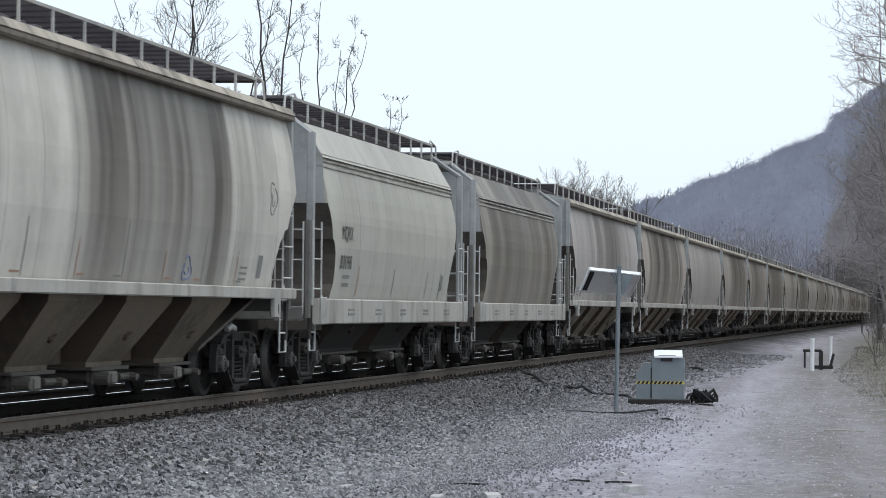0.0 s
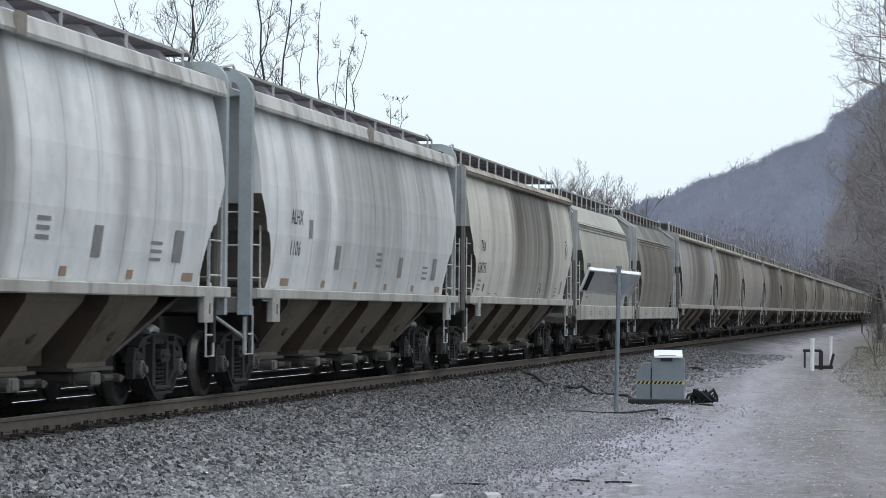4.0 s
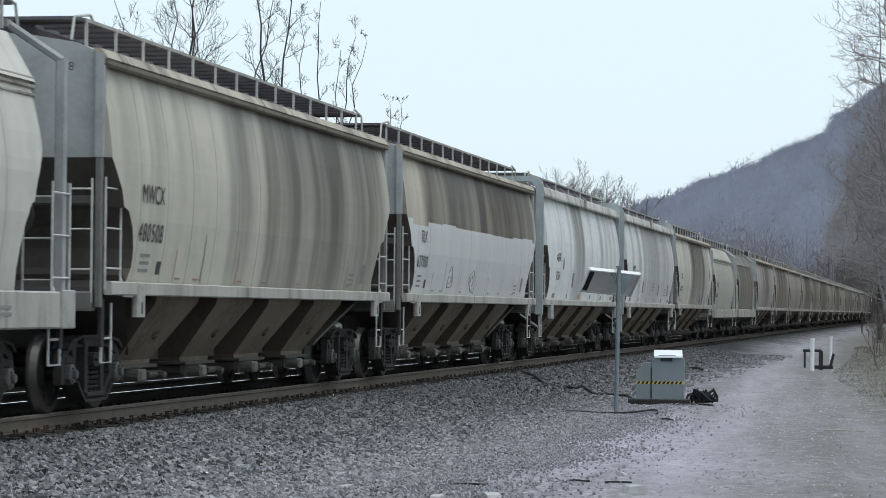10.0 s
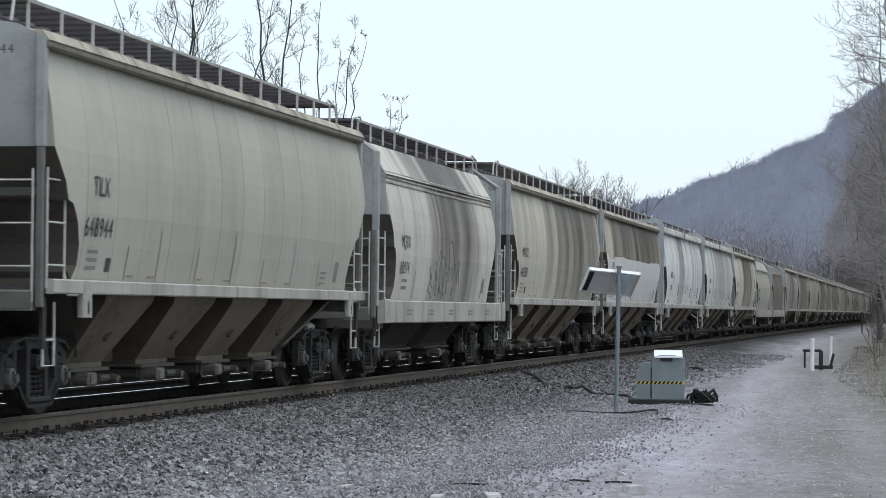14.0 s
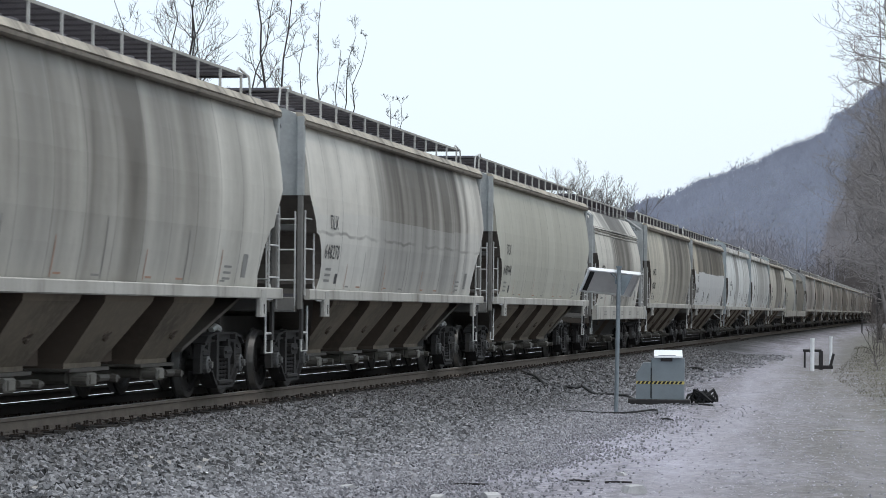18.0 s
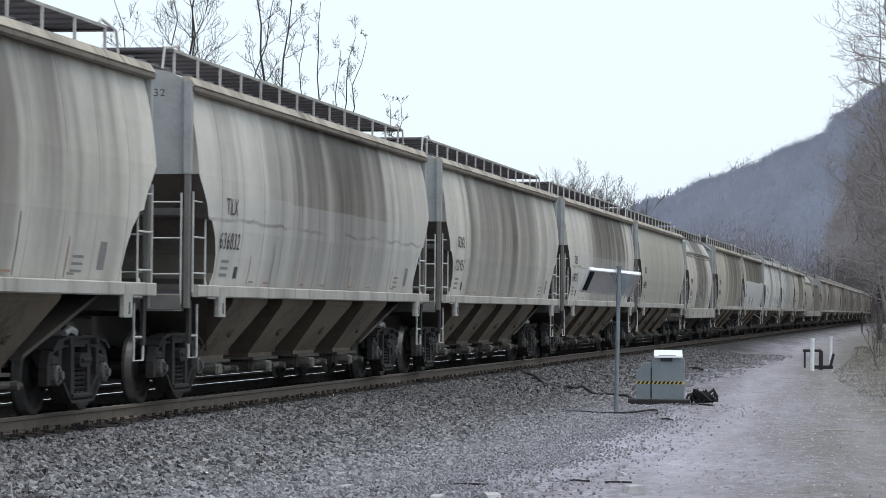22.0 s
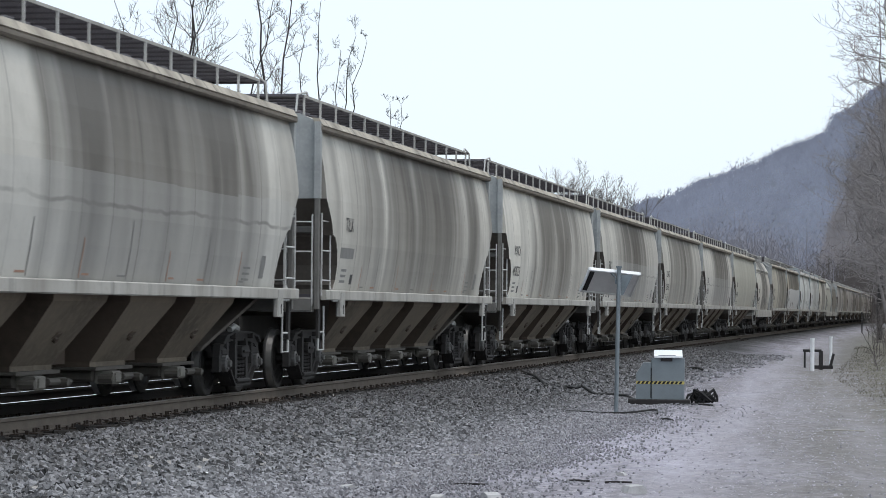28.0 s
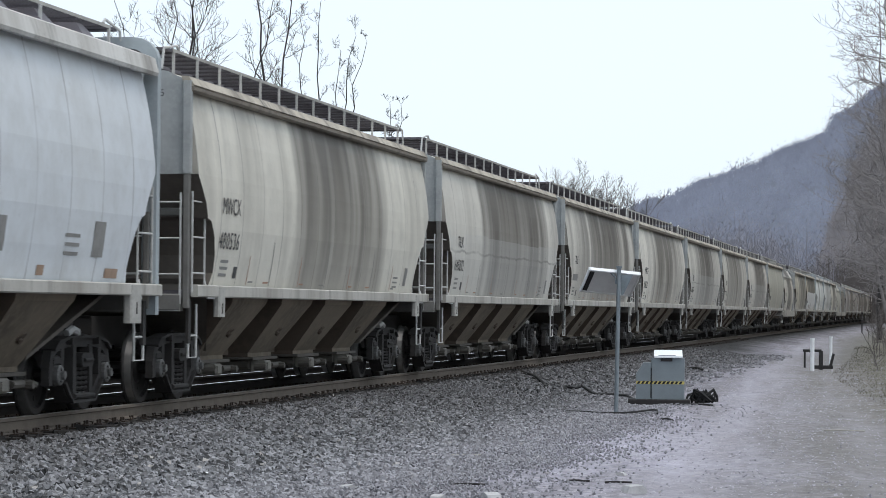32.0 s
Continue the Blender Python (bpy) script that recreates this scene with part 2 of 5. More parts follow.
    def mesh(self, name, mats, smooth=False):
        me = bpy.data.meshes.new(name)
        me.from_pydata(self.v, [], self.f)
        for m in mats if isinstance(mats, (list, tuple)) else [mats]:
            me.materials.append(m)
        bm = bmesh.new()
        bm.from_mesh(me)
        if len(bm.faces) < 6000:
            bmesh.ops.recalc_face_normals(bm, faces=bm.faces)
        bm.to_mesh(me)
        bm.free()
        if smooth:
            me.shade_smooth()
        return me


def part(name, geo, material, parent, label="", smooth=False):
    me = geo if isinstance(geo, bpy.types.Mesh) else geo.mesh(name, material, smooth)
    ob = new(name, me)
    ob.parent = parent
    if label:
        ob["label"] = label
    return ob


def thing(name, label, category, group="", kind="", m=None):
    ob = new(name)
    ob.empty_display_size = 0.2
    if m is not None:
        ob.matrix_basis = m
    return tagged(ob, label, category, group, kind)
# ---- ground ----
def smooth(a, b, x):
    t = min(1.0, max(0.0, (x - a) / (b - a)))
    return t * t * (3 - 2 * t)


def mixf(a, b, t):
    return a + (b - a) * t


def road_edges(y):
    """Where the gravel road begins and ends across the track, at y metres along it."""
    left = 4.6 + 1.4 * smooth(90, 20, y) - 0.9 * smooth(90, 220, y)
    right = mixf(11.4, 8.3, smooth(30, 85, y)) - 1.6 * smooth(85, 190, y)
    return left, right


def height(x, y):
    """The ground against the rail tops beside it."""
    toe = 4.3 + 0.5 * math.sin(y * 0.11) * smooth(30, 60, y)
    h = -0.235
    if x > 1.45:
        h = mixf(-0.235, -0.50, smooth(1.45, toe, x))
        h += 0.05 * noise.noise((x * 0.8, y * 0.35, 3.0)) * smooth(1.5, 2.4, x)
        left, right = road_edges(y)
        bank = smooth(right - 0.3, right + 2.5, x)
        h += 0.10 * bank + 0.06 * noise.noise((x * 1.1, y * 0.5, 9.0)) * bank
        rut = math.exp(-((x - mixf(left, right, 0.42)) / 0.35) ** 2) + math.exp(-((x - mixf(left, right, 0.80)) / 0.35) ** 2)
        h -= 0.035 * rut * smooth(4.5, 5.5, x)
        h += 0.022 * noise.noise((x * 1.7, y * 0.6, 1.0)) * smooth(4, 5, x)
        h += 3.0 * smooth(14, 60, x) + 25 * smooth(60, 300, x)
        # unseen hillside added here; it blocks sky light from the far cars
        h += 42 * smooth(11, 62, x) * smooth(90, 190, y)
    elif x < -1.45:
        h = mixf(-0.235, -0.37, smooth(-1.45, -2.6, x))
        h = mixf(h, -0.9, smooth(-6.0, -8.0, x))
        h -= 1.8 * smooth(-9, -16, x)
        h += 0.2 * noise.noise((x * 0.3, y * 0.2, 2.0)) * smooth(-6, -9, x)
    return h


def ground_z(x, y):
    return rail_z(y) + height(x, y)


def ground_material():
    net = Net("ballast_road_and_verge")
    x, y, z = net.xyz()
    wob = net.math("MULTIPLY", net.math("SUBTRACT", net.noise(None, 0.45, 4), 0.5), 2.6)
    xw = net.math("ADD", x, wob)
    stones = net.voronoi(None, 16.0)
    grit = net.noise(None, 38.0, 6, 0.7)
    patch = net.noise(net.vec(net.math("MULTIPLY", net.math("ADD", x, net.math("MULTIPLY", y, 0.045)), 1.3), net.math("MULTIPLY", y, 0.07), 0.0), 1.0, 5, 0.6)
    rgb = net.n.new("ShaderNodeSeparateColor")
    net.l.new(stones, rgb.inputs[0])
    # ground below the stones is near black, painting shade into their gaps
    ballast = net.mix(rgb.outputs[0], (0.014, 0.014, 0.015), (0.04, 0.039, 0.04))
    # the track bed's near black is the shade under the train, painted in
    bed_shade = net.mix(rgb.outputs[0], (0.009, 0.008, 0.008), (0.026, 0.024, 0.023))
    ballast = net.mix(net.ramp(x, 1.15, 1.4), bed_shade, ballast)
    road = net.mix(net.ramp(patch, 0.38, 0.62), (0.40, 0.386, 0.46), (0.225, 0.212, 0.238))
    road = net.mix(net.math("MULTIPLY", net.ramp(grit, 0.46, 0.74), 0.55), road, (0.13, 0.122, 0.122))
    road = net.mix(net.math("MULTIPLY", net.math("GREATER_THAN", rgb.outputs[1], 0.8), 0.5), road, (0.50, 0.485, 0.52))
    clods = net.noise(net.vec(net.math("MULTIPLY", x, 1.0), net.math("MULTIPLY", y, 0.45), 0.0), 4.5, 6, 0.7)
    road = net.mix(net.math("MULTIPLY", net.ramp(clods, 0.5, 0.68), 0.55), road, (0.15, 0.14, 0.15))
    road = net.mix(net.math("MULTIPLY", net.ramp(clods, 0.46, 0.34), 0.45), road, (0.58, 0.56, 0.63))
    # two pale, packed wheel tracks that swing with the road
    along = net.math("SUBTRACT", y, 26.0)
    for start, swing in ((8.4, -0.034), (10.6, -0.043)):
        mid = net.math("ADD", net.math("MULTIPLY", along, swing), start)
        off_mid = net.math("ABSOLUTE", net.math("SUBTRACT", net.math("ADD", x, net.math("MULTIPLY", wob, 0.25)), mid))
        road = net.mix(net.math("MULTIPLY", net.ramp(off_mid, 0.65, 0.15), 0.30), road, (0.52, 0.50, 0.58))
    near = net.math("MULTIPLY", net.ramp(y, 60.0, 140.0), 2.2)
    col = net.mix(net.ramp(net.math("ADD", xw, near), 4.0, 6.6), ballast, road)
    grass = net.mix(net.ramp(net.noise(None, 2.4, 6, 0.7), 0.35, 0.65), (0.175, 0.158, 0.132), (0.085, 0.082, 0.058))
    ye = net.math("MULTIPLY", net.math("SUBTRACT", net.math("MINIMUM", net.math("MAXIMUM", y, 30.0), 90.0), 30.0), -0.052)
    yf = net.math("MULTIPLY", net.math("SUBTRACT", net.math("MINIMUM", net.math("MAXIMUM", y, 90.0), 190.0), 90.0), -0.016)
    off = net.math("SUBTRACT", xw, net.math("ADD", net.math("ADD", ye, yf), 10.9))
    col = net.mix(net.ramp(off, -3.4, 1.0), col, grass)
    litter = net.mix(net.ramp(net.noise(None, 1.3, 6, 0.7), 0.35, 0.65), (0.04, 0.033, 0.026), (0.022, 0.018, 0.015))
    col = net.mix(net.ramp(xw, -6.0, -8.0), col, litter)
    return net.done(col, 0.95, 0, net.math("ADD", grit, rgb.outputs[2]), 0.6, 0.03)


def span(*runs):
    out = []
    for a, b, step in runs:
        n = max(1, round((b - a) / step))
        out += [a + (b - a) * i / n for i in range(n)]
    return out + [runs[-1][1]]


def build_ground():
    xs = span((-2600, -600, 1000), (-600, -60, 135), (-60, -16, 11), (-16, -6, 0.8), (-6, 1.2, 0.6), (1.2, 13, 0.22), (13, 60, 3), (60, 2600, 500))
    ys = span((-400, -40, 60), (-40, 18, 5), (18, 70, 0.5), (70, 130, 1.2), (130, 300, 6), (300, 900, 50), (900, 3600, 450))
    g = Geo()
    g.v = [(x, y, ground_z(x, y)) for y in ys for x in xs]
    n = len(xs)
    g.f = [(j * n + i, j * n + i + 1, (j + 1) * n + i + 1, (j + 1) * n + i) for j in range(len(ys) - 1) for i in range(n - 1)]
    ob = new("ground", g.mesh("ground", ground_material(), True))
    return tagged(ob, "grey ballast slope and pale gravel road with dead grass", "ground", kind="structure")


GROUND = build_ground()

# ---- stones ----
def stone_field(name, label, spots, sizes, material, seed):
    """Many small angular stones in one mesh, half sunk in the ground."""
    rng = np.random.default_rng(seed)
    base = np.array([(x, y, z) for x in (-1, 1) for y in (-1, 1) for z in (-1, 1)], float)
    quad = np.array([(0, 1, 3, 2), (4, 6, 7, 5), (0, 4, 5, 1), (2, 3, 7, 6), (0, 2, 6, 4), (1, 5, 7, 3)])
    n = len(spots)
    v = np.repeat(base[None], n, 0) * 0.72 + 0.26 * rng.standard_normal((n, 8, 3))
    v *= np.array([1.2, 0.95, 0.74])
    q = rng.standard_normal((n, 4))
    q[:, 1:3] *= 0.45
    q /= np.linalg.norm(q, axis=1)[:, None]
    w, a, b, c = q.T
    m = np.array([[1 - 2 * (b * b + c * c), 2 * (a * b - w * c), 2 * (a * c + w * b)],
                  [2 * (a * b + w * c), 1 - 2 * (a * a + c * c), 2 * (b * c - w * a)],
                  [2 * (a * c - w * b), 2 * (b * c + w * a), 1 - 2 * (a * a + b * b)]]).transpose(2, 0, 1)
    v = np.einsum("nij,nkj->nki", m, v) * sizes[:, None, None] + spots[:, None, :]
    f = (quad[None] + 8 * np.arange(n)[:, None, None]).reshape(-1, 4)
    me = bpy.data.meshes.new(name)
    me.from_pydata(v.reshape(-1, 3).tolist(), [], f.tolist())
    me.materials.append(material)
    return tagged(new(name, me), label, "stones", kind="stuff")


def stone_material(name, low, high, far_shade=0.0):
    """Stones of mixed greys; the last value sets how much of the train's shade is painted on the ballast beside the far
    track.
    """
    net = Net(name)
    geo = net.n.new("ShaderNodeNewGeometry")
    rnd = geo.outputs["Random Per Island"]
    c = net.mix(net.ramp(rnd, 0.0, 1.0), low, high)
    c = net.mix(net.math("GREATER_THAN", rnd, 0.993), c, (0.46, 0.44, 0.42))
    c = net.mix(net.math("MULTIPLY", net.ramp(net.noise(None, 45, 4), 0.5, 0.8), 0.5), c, (0.06, 0.055, 0.05))
    if far_shade:
        x, y, z = net.xyz()
        c = net.mix(net.math("MULTIPLY", net.ramp(net.math("ADD", x, net.noise(None, 0.6, 3)), 4.2, 6.0), 0.5), c, (0.33, 0.32, 0.35))
        # stones get darker towards the rail
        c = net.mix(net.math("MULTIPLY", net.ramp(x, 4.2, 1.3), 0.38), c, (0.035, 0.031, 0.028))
        # the train's shade on the farther slope, mixed into the stone colour
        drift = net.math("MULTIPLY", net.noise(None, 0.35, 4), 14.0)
        shade_mask = net.math("MULTIPLY", net.ramp(net.math("ADD", y, drift), 36.0, 54.0), net.ramp(net.math("SUBTRACT", x, net.math("MULTIPLY", drift, 0.12)), 5.0, 3.2))
        c = net.mix(net.math("MULTIPLY", shade_mask, far_shade), c, (0.035, 0.032, 0.032))
    return net.done(c, 0.9, 0)


def scatter(count, xa, xb, ya, yb, lift, seed, keep=None):
    rng = np.random.default_rng(seed)
    out = []
    for x, y in zip(rng.uniform(xa, xb, count), rng.uniform(ya, yb, count)):
        if keep is None or keep(x, y, rng):
            out.append((x, y, ground_z(x, y) + lift))
    return np.array(out)


STONE = stone_material("crushed_limestone", (0.028, 0.029, 0.031), (0.40, 0.405, 0.43), 0.42)
PEBBLE = stone_material("road_pebbles", (0.24, 0.23, 0.255), (0.56, 0.54, 0.60))


def toe_keep(x, y, rng):
    edge = 5.5 + 1.0 * smooth(60, 22, y) - 1.3 * smooth(45, 75, y) + 0.7 * noise.noise((x, y * 0.4, 0))
    return rng.random() < smooth(edge + 1.2, edge - 0.9, x) + 0.02


# bed stones coloured as dark as the shade beneath the cars
BED = stone_material("shade_dark_ballast", (0.009, 0.008, 0.008), (0.03, 0.028, 0.027))


def build_stones():
    rng = np.random.default_rng(5)
    near = scatter(80000, 1.22, 7.8, 20, 52, 0.016, 1, toe_keep)
    small = np.array([mixf(1.0, 0.42, smooth(4.4, 6.6, x)) for x in near[:, 0]])
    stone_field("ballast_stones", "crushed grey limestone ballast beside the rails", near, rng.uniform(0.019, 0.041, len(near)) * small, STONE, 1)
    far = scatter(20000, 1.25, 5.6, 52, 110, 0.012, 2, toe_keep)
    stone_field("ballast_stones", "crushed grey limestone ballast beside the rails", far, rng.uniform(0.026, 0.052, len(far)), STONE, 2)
    road = scatter(30000, 4.8, 11.8, 20, 110, -0.001, 3, lambda x, y, rng: rng.random() < 1.25 - y / 90)
    stone_field("road_gravel", "loose pale pebbles on the gravel road", road, 0.006 + 0.012 * rng.random(len(road)) ** 3, PEBBLE, 3)
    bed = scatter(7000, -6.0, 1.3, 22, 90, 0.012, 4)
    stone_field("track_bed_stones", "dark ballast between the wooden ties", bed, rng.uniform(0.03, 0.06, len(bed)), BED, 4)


# ---- tracks ----
RAIL_SIDE = plain("rusty_rail_web", (0.145, 0.12, 0.098), 0.8, 0.1, 0.35, 5)
# rails beyond the nearest: shade under the train put into the web colour
RAIL_SHADED = plain("shaded_rail_web", (0.026, 0.022, 0.02), 0.8, 0.1, 0.35, 5)
RAIL_TOP = plain("polished_rail_head", (0.72, 0.72, 0.73), 0.12, 1.0, 0.1, 3, 0.02)
# near head: the cars' shade and dark reflection are put into its colour
RAIL_DIM = plain("dimmed_rail_head", (0.30, 0.285, 0.265), 0.5, 0.5, 0.2, 3, 0.05)
TIE = plain("creosoted_tie", (0.032, 0.027, 0.024), 0.9, 0, 0.5, 5, 0.4)
PLATE = plain("rusty_tie_plate", (0.062, 0.046, 0.038), 0.85, 0.1, 0.4, 8)


def rail_geo(x, a, b):
    g = Geo()
    prof = [(-.07, -.18), (.07, -.18), (.07, -.165), (.012, -.15), (.010, -.05), (.036, -.04), (.036, -.006), (-.036, -.006),
            (-.036, -.04), (-.010, -.05), (-.012, -.15), (-.07, -.165)]
    g.extrude([(x + u, w) for u, w in prof], 1, a, b)
    return g


def build_track(name, cx, dz, a, b, tie_a, tie_b, ties):
    m = Matrix.Translation((cx, Y_ZERO, dz)) @ Matrix.Rotation(math.atan(GRADE), 4, "X")
    t = thing(name, "railway track of rusty rails on wooden ties in ballast", "railway track", kind="structure", m=m)
    tie_me = Geo().box(-1.3, 1.3, -0.115, 0.115, -0.36, -0.19, 0.012).mesh("tie", TIE)
    plate = Geo()
    for sx in (-0.755, 0.755):
        plate.box(sx - 0.17, sx + 0.17, -0.09, 0.09, -0.19, -0.176)
        for ox in (-0.105, 0.105):
            for oy in (-0.05, 0.05):
                plate.box(sx + ox - 0.012, sx + ox + 0.012, oy - 0.012, oy + 0.012, -0.176, -0.13)
        for oy in (-0.16, 0.16):
            plate.box(sx - 0.085, sx + 0.085, oy - 0.02, oy + 0.02, -0.196, -0.15)
    plate_me = plate.mesh("tie_plate", PLATE)
    for sx in (-0.755, 0.755):
        r = part("rail", rail_geo(sx, a, b), RAIL_SIDE if cx + sx > 0 else RAIL_SHADED, t)
        part("rail_head", Geo().box(sx - 0.03, sx + 0.03, a, b, -0.006, 0.0), RAIL_DIM if cx + sx > 0 else RAIL_TOP, r, "polished running surface")
    rng = random.Random(7)
    for i in range(ties):
        y = tie_a + (tie_b - tie_a) * i / (ties - 1)
        o = part("tie", tie_me, None, t)
        o.location, o.rotation_euler = (rng.uniform(-0.04, 0.04), y + rng.uniform(-0.02, 0.02), rng.uniform(-0.012, 0.004)), (0, 0, rng.uniform(-0.012, 0.012))
        p = part("tie_plate", plate_me, None, o)
    return t


def build_tracks():
    t = build_track("main_track", 0, 0, -120, 1100, -9, 120, 260)
    bar = Geo().box(0.79, 0.815, -1.75, -0.85, -0.135, -0.05, 0.01)
    for k in range(6):
        bar.tube((0.815, -1.67 + 0.148 * k, -0.092), (0.845, -1.67 + 0.148 * k, -0.092), 0.02, 6)
    part("joint_bar", bar, PLATE, t, "bolted steel joint bar on the rail")
    build_track("second_track", -4.2, -0.13, -120, 1100, -9, 100, 120)
# ---- hopper cars ----
def side_x(z):
    return float(np.interp(z, (1.40, 1.6, 1.9, 2.3, 2.7, 3.0, 3.4, 3.8, 4.15), (1.47, 1.51, 1.565, 1.615, 1.63, 1.62, 1.575, 1.50, 1.41)))


# how far the end of the side sheet is cut back, from the sill (0) up to the end panel (1)
CUT_AT = (0.0, 0.073, 0.167, 0.32, 0.48, 0.613, 0.634, 0.76, 1.0)
CUT_IN = (0.87, 0.92, 1.0, 0.96, 0.83, 0.62, 0.46, 0.36, 0.0)


def body_geo(half_top, half_low, knee, z0, z1, xs):
    """A closed hull: half length half_top above the knee, cut back to half_low in angular steps along the slope sheets."""
    zs = sorted({round(z0 + (z1 - z0) * i / 16, 3) for i in range(17)} | {round(mixf(z0, knee, f), 3) for f in CUT_AT})
    n = len(zs) - 1

    def half(z):
        return half_top - (half_top - half_low) * float(np.interp((z - z0) / (knee - z0), CUT_AT, CUT_IN))

    g = Geo()
    for s in (1, -1):  # the two curved sides
        pts = []
        for z in zs:
            pts += [(s * xs(z), -half(z), z), (s * xs(z), half(z), z)]
        g.add(pts, [(2 * i, 2 * i + 1, 2 * i + 3, 2 * i + 2) for i in range(n)])
    for s in (1, -1):  # slope sheets and upper end panels
        pts = []
        for z in zs:
            pts += [(-xs(z), s * half(z), z), (xs(z), s * half(z), z)]
        g.add(pts, [(2 * i, 2 * i + 1, 2 * i + 3, 2 * i + 2) for i in range(n)])
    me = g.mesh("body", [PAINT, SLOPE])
    # end faces below the knee take the darker brown
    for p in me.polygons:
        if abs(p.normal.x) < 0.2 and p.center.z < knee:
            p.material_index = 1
    return me, zs, half


def bogie_parts(car, cy, masters):
    b = thing("bogie", "", "")
    b.parent = car
    b.location = (0, cy, 0)
    for sx in (-1, 1):
        o = part("side_frame", masters["frame"], None, b)
        o.location = (sx * 0.99, 0, 0)
        for oy in (-0.16, 0.0, 0.16) if sx > 0 else (0.0,):
            c = part("spring", masters["spring"], None, b)
            c.location = (sx * 0.99, oy, 0.235)
    part("bolster", masters["bolster"], None, b)
    for oy in (-0.89, 0.89):
        w = part("wheelset", masters["wheelset"], None, b)
        w.location = (0, oy, 0.457)
        w["spin"] = 1
        c = part("bearing_cap", masters["cap"], None, b, "worn round bearing cap")
        c.location = (1.02, oy, 0.457)
    return b


def strip(g, points, w, x0, x1):
    """A bar of half width w that follows the points in the y-z plane, from x0 to x1 deep."""
    p = [Vector((0, *q)) for q in points]
    rows = []
    for i, q in enumerate(p):
        d = (p[min(i + 1, len(p) - 1)] - p[max(i - 1, 0)]).normalized()
        side = Vector((0, -d.z, d.y)) * w
        rows.append((q + side, q - side))
    pts = [(x, r.y, r.z) for pair in rows for r in pair for x in (x0, x1)]
    faces = []
    for i in range(len(p) - 1):
        k, m = 4 * i, 4 * i + 4
        faces += [(k, k + 1, m + 1, m), (k + 2, m + 2, m + 3, k + 3), (k, m, m + 2, k + 2), (k + 1, k + 3, m + 3, m + 1)]
    e = 4 * (len(p) - 1)
    return g.add(pts, faces + [(0, 2, 3, 1), (e, e + 1, e + 3, e + 2)])


def bogie_masters():
    # cast side frame: arched top chord with a flange, sagging lower chord, two columns round the springs
    fr = Geo()
    top = [(-1.08, .34), (-1.09, .54), (-1.03, .69), (-.88, .78), (-.5, .83), (.5, .83), (.88, .78), (1.03, .69), (1.09, .54), (1.08, .34)]
    low = [(-.70, .75), (-.72, .42), (-.58, .30), (-.42, .19), (.42, .19), (.58, .30), (.72, .42), (.70, .75)]
    strip(fr, top, .06, -.05, .05)
    strip(fr, [(y * 1.03, z + .055) for y, z in top[2:-2]], .018, -.10, .10)
    strip(fr, low, .06, -.07, .06)
    strip(fr, [(y * .98, z - .05) for y, z in low[1:-1]], .018, -.11, .11)
    for s in (-1, 1):
        strip(fr, [(s * .31, .2), (s * .31, .8)], .06, -.08, .08)
        fr.box(-.06, .06, s * .89 - .12, s * .89 + .12, .56, .68, 0.03)
        fr.tube((-.06, s * .89, .457), (.04, s * .89, .457), .135, 12)
        fr.box(.0, .13, s * .50 - .05, s * .50 + .05, .80, .88, .015)
    fr.box(-.12, .12, -.36, .36, .17, .235, 0.02)
    sp = Geo()
    turns, r, n = 5, 0.068, 8
    pts = [(r * math.cos(2 * math.pi * i / n), r * math.sin(2 * math.pi * i / n), 0.29 * i / (turns * n)) for i in range(turns * n + 1)]
    sp.pipe(pts, 0.019, 4)
    bo = Geo().box(-1.13, 1.13, -.22, .22, .54, .70, .04).box(-.25, .25, -.25, .25, .68, .9, .03)
    bo.tube((-1.0, -.55, .33), (1.0, -.55, .33), .03, 6).tube((-1.0, .55, .33), (1.0, .55, .33), .03, 6)
    bo.box(1.05, 1.16, -.16, .16, .60, .64, .01)
    ws = Geo().tube((-1.08, 0, 0), (1.08, 0, 0), .085, 10)
    for s in (-1, 1):
        ws.lathe_x([(s * .60, .10), (s * .69, .13), (s * .70, .34), (s * .675, .40), (s * .675, .485), (s * .70, .488), (s * .715, .465), (s * .805, .455),
                    (s * .81, .445), (s * .81, .385), (s * .775, .36), (s * .755, .20), (s * .79, .16), (s * .80, .09)], 24)
        for k in range(4):
            t = k * math.pi / 2
            ws.tube((s * .758, .27 * math.cos(t), .27 * math.sin(t)), (s * .772, .27 * math.cos(t), .27 * math.sin(t)), .035, 6)
    cap = Geo().lathe_x([(0, .12), (.07, .12), (.085, .10), (.09, .055), (.13, .05), (.135, .0)], 14)
    for k in range(3):
        t = 2 * math.pi * k / 3
        cap.tube((.08, .078 * math.cos(t), .078 * math.sin(t)), (.105, .078 * math.cos(t), .078 * math.sin(t)), .018, 6)
    wheel = ws.mesh("wheelset", [WHEEL, TREAD])
    for p in wheel.polygons:
        x, q = abs(p.center.x), math.hypot(p.center.y, p.center.z)
        if .71 < x < .806 and q > .45:
            p.material_index = 1
    return dict(frame=fr.mesh("side_frame", TRUCK), spring=sp.mesh("spring", TRUCK), bolster=bo.mesh("bolster", TRUCK), wheelset=wheel, cap=cap.mesh("bearing_cap", CAP))


BOGIE = bogie_masters()


def ladder_geo(rungs, x0, x1, y0, y1, za, zb, r=0.013):
    """Two stiles and their rungs between (x0, y0) and (x1, y1)."""
    g = Geo()
    for x, y in ((x0, y0), (x1, y1)):
        g.box(x - .011, x + .011, y - .011, y + .011, za, zb)
    for z in rungs:
        g.tube((x0, y0, z), (x1, y1, z), r, 5)
    return g


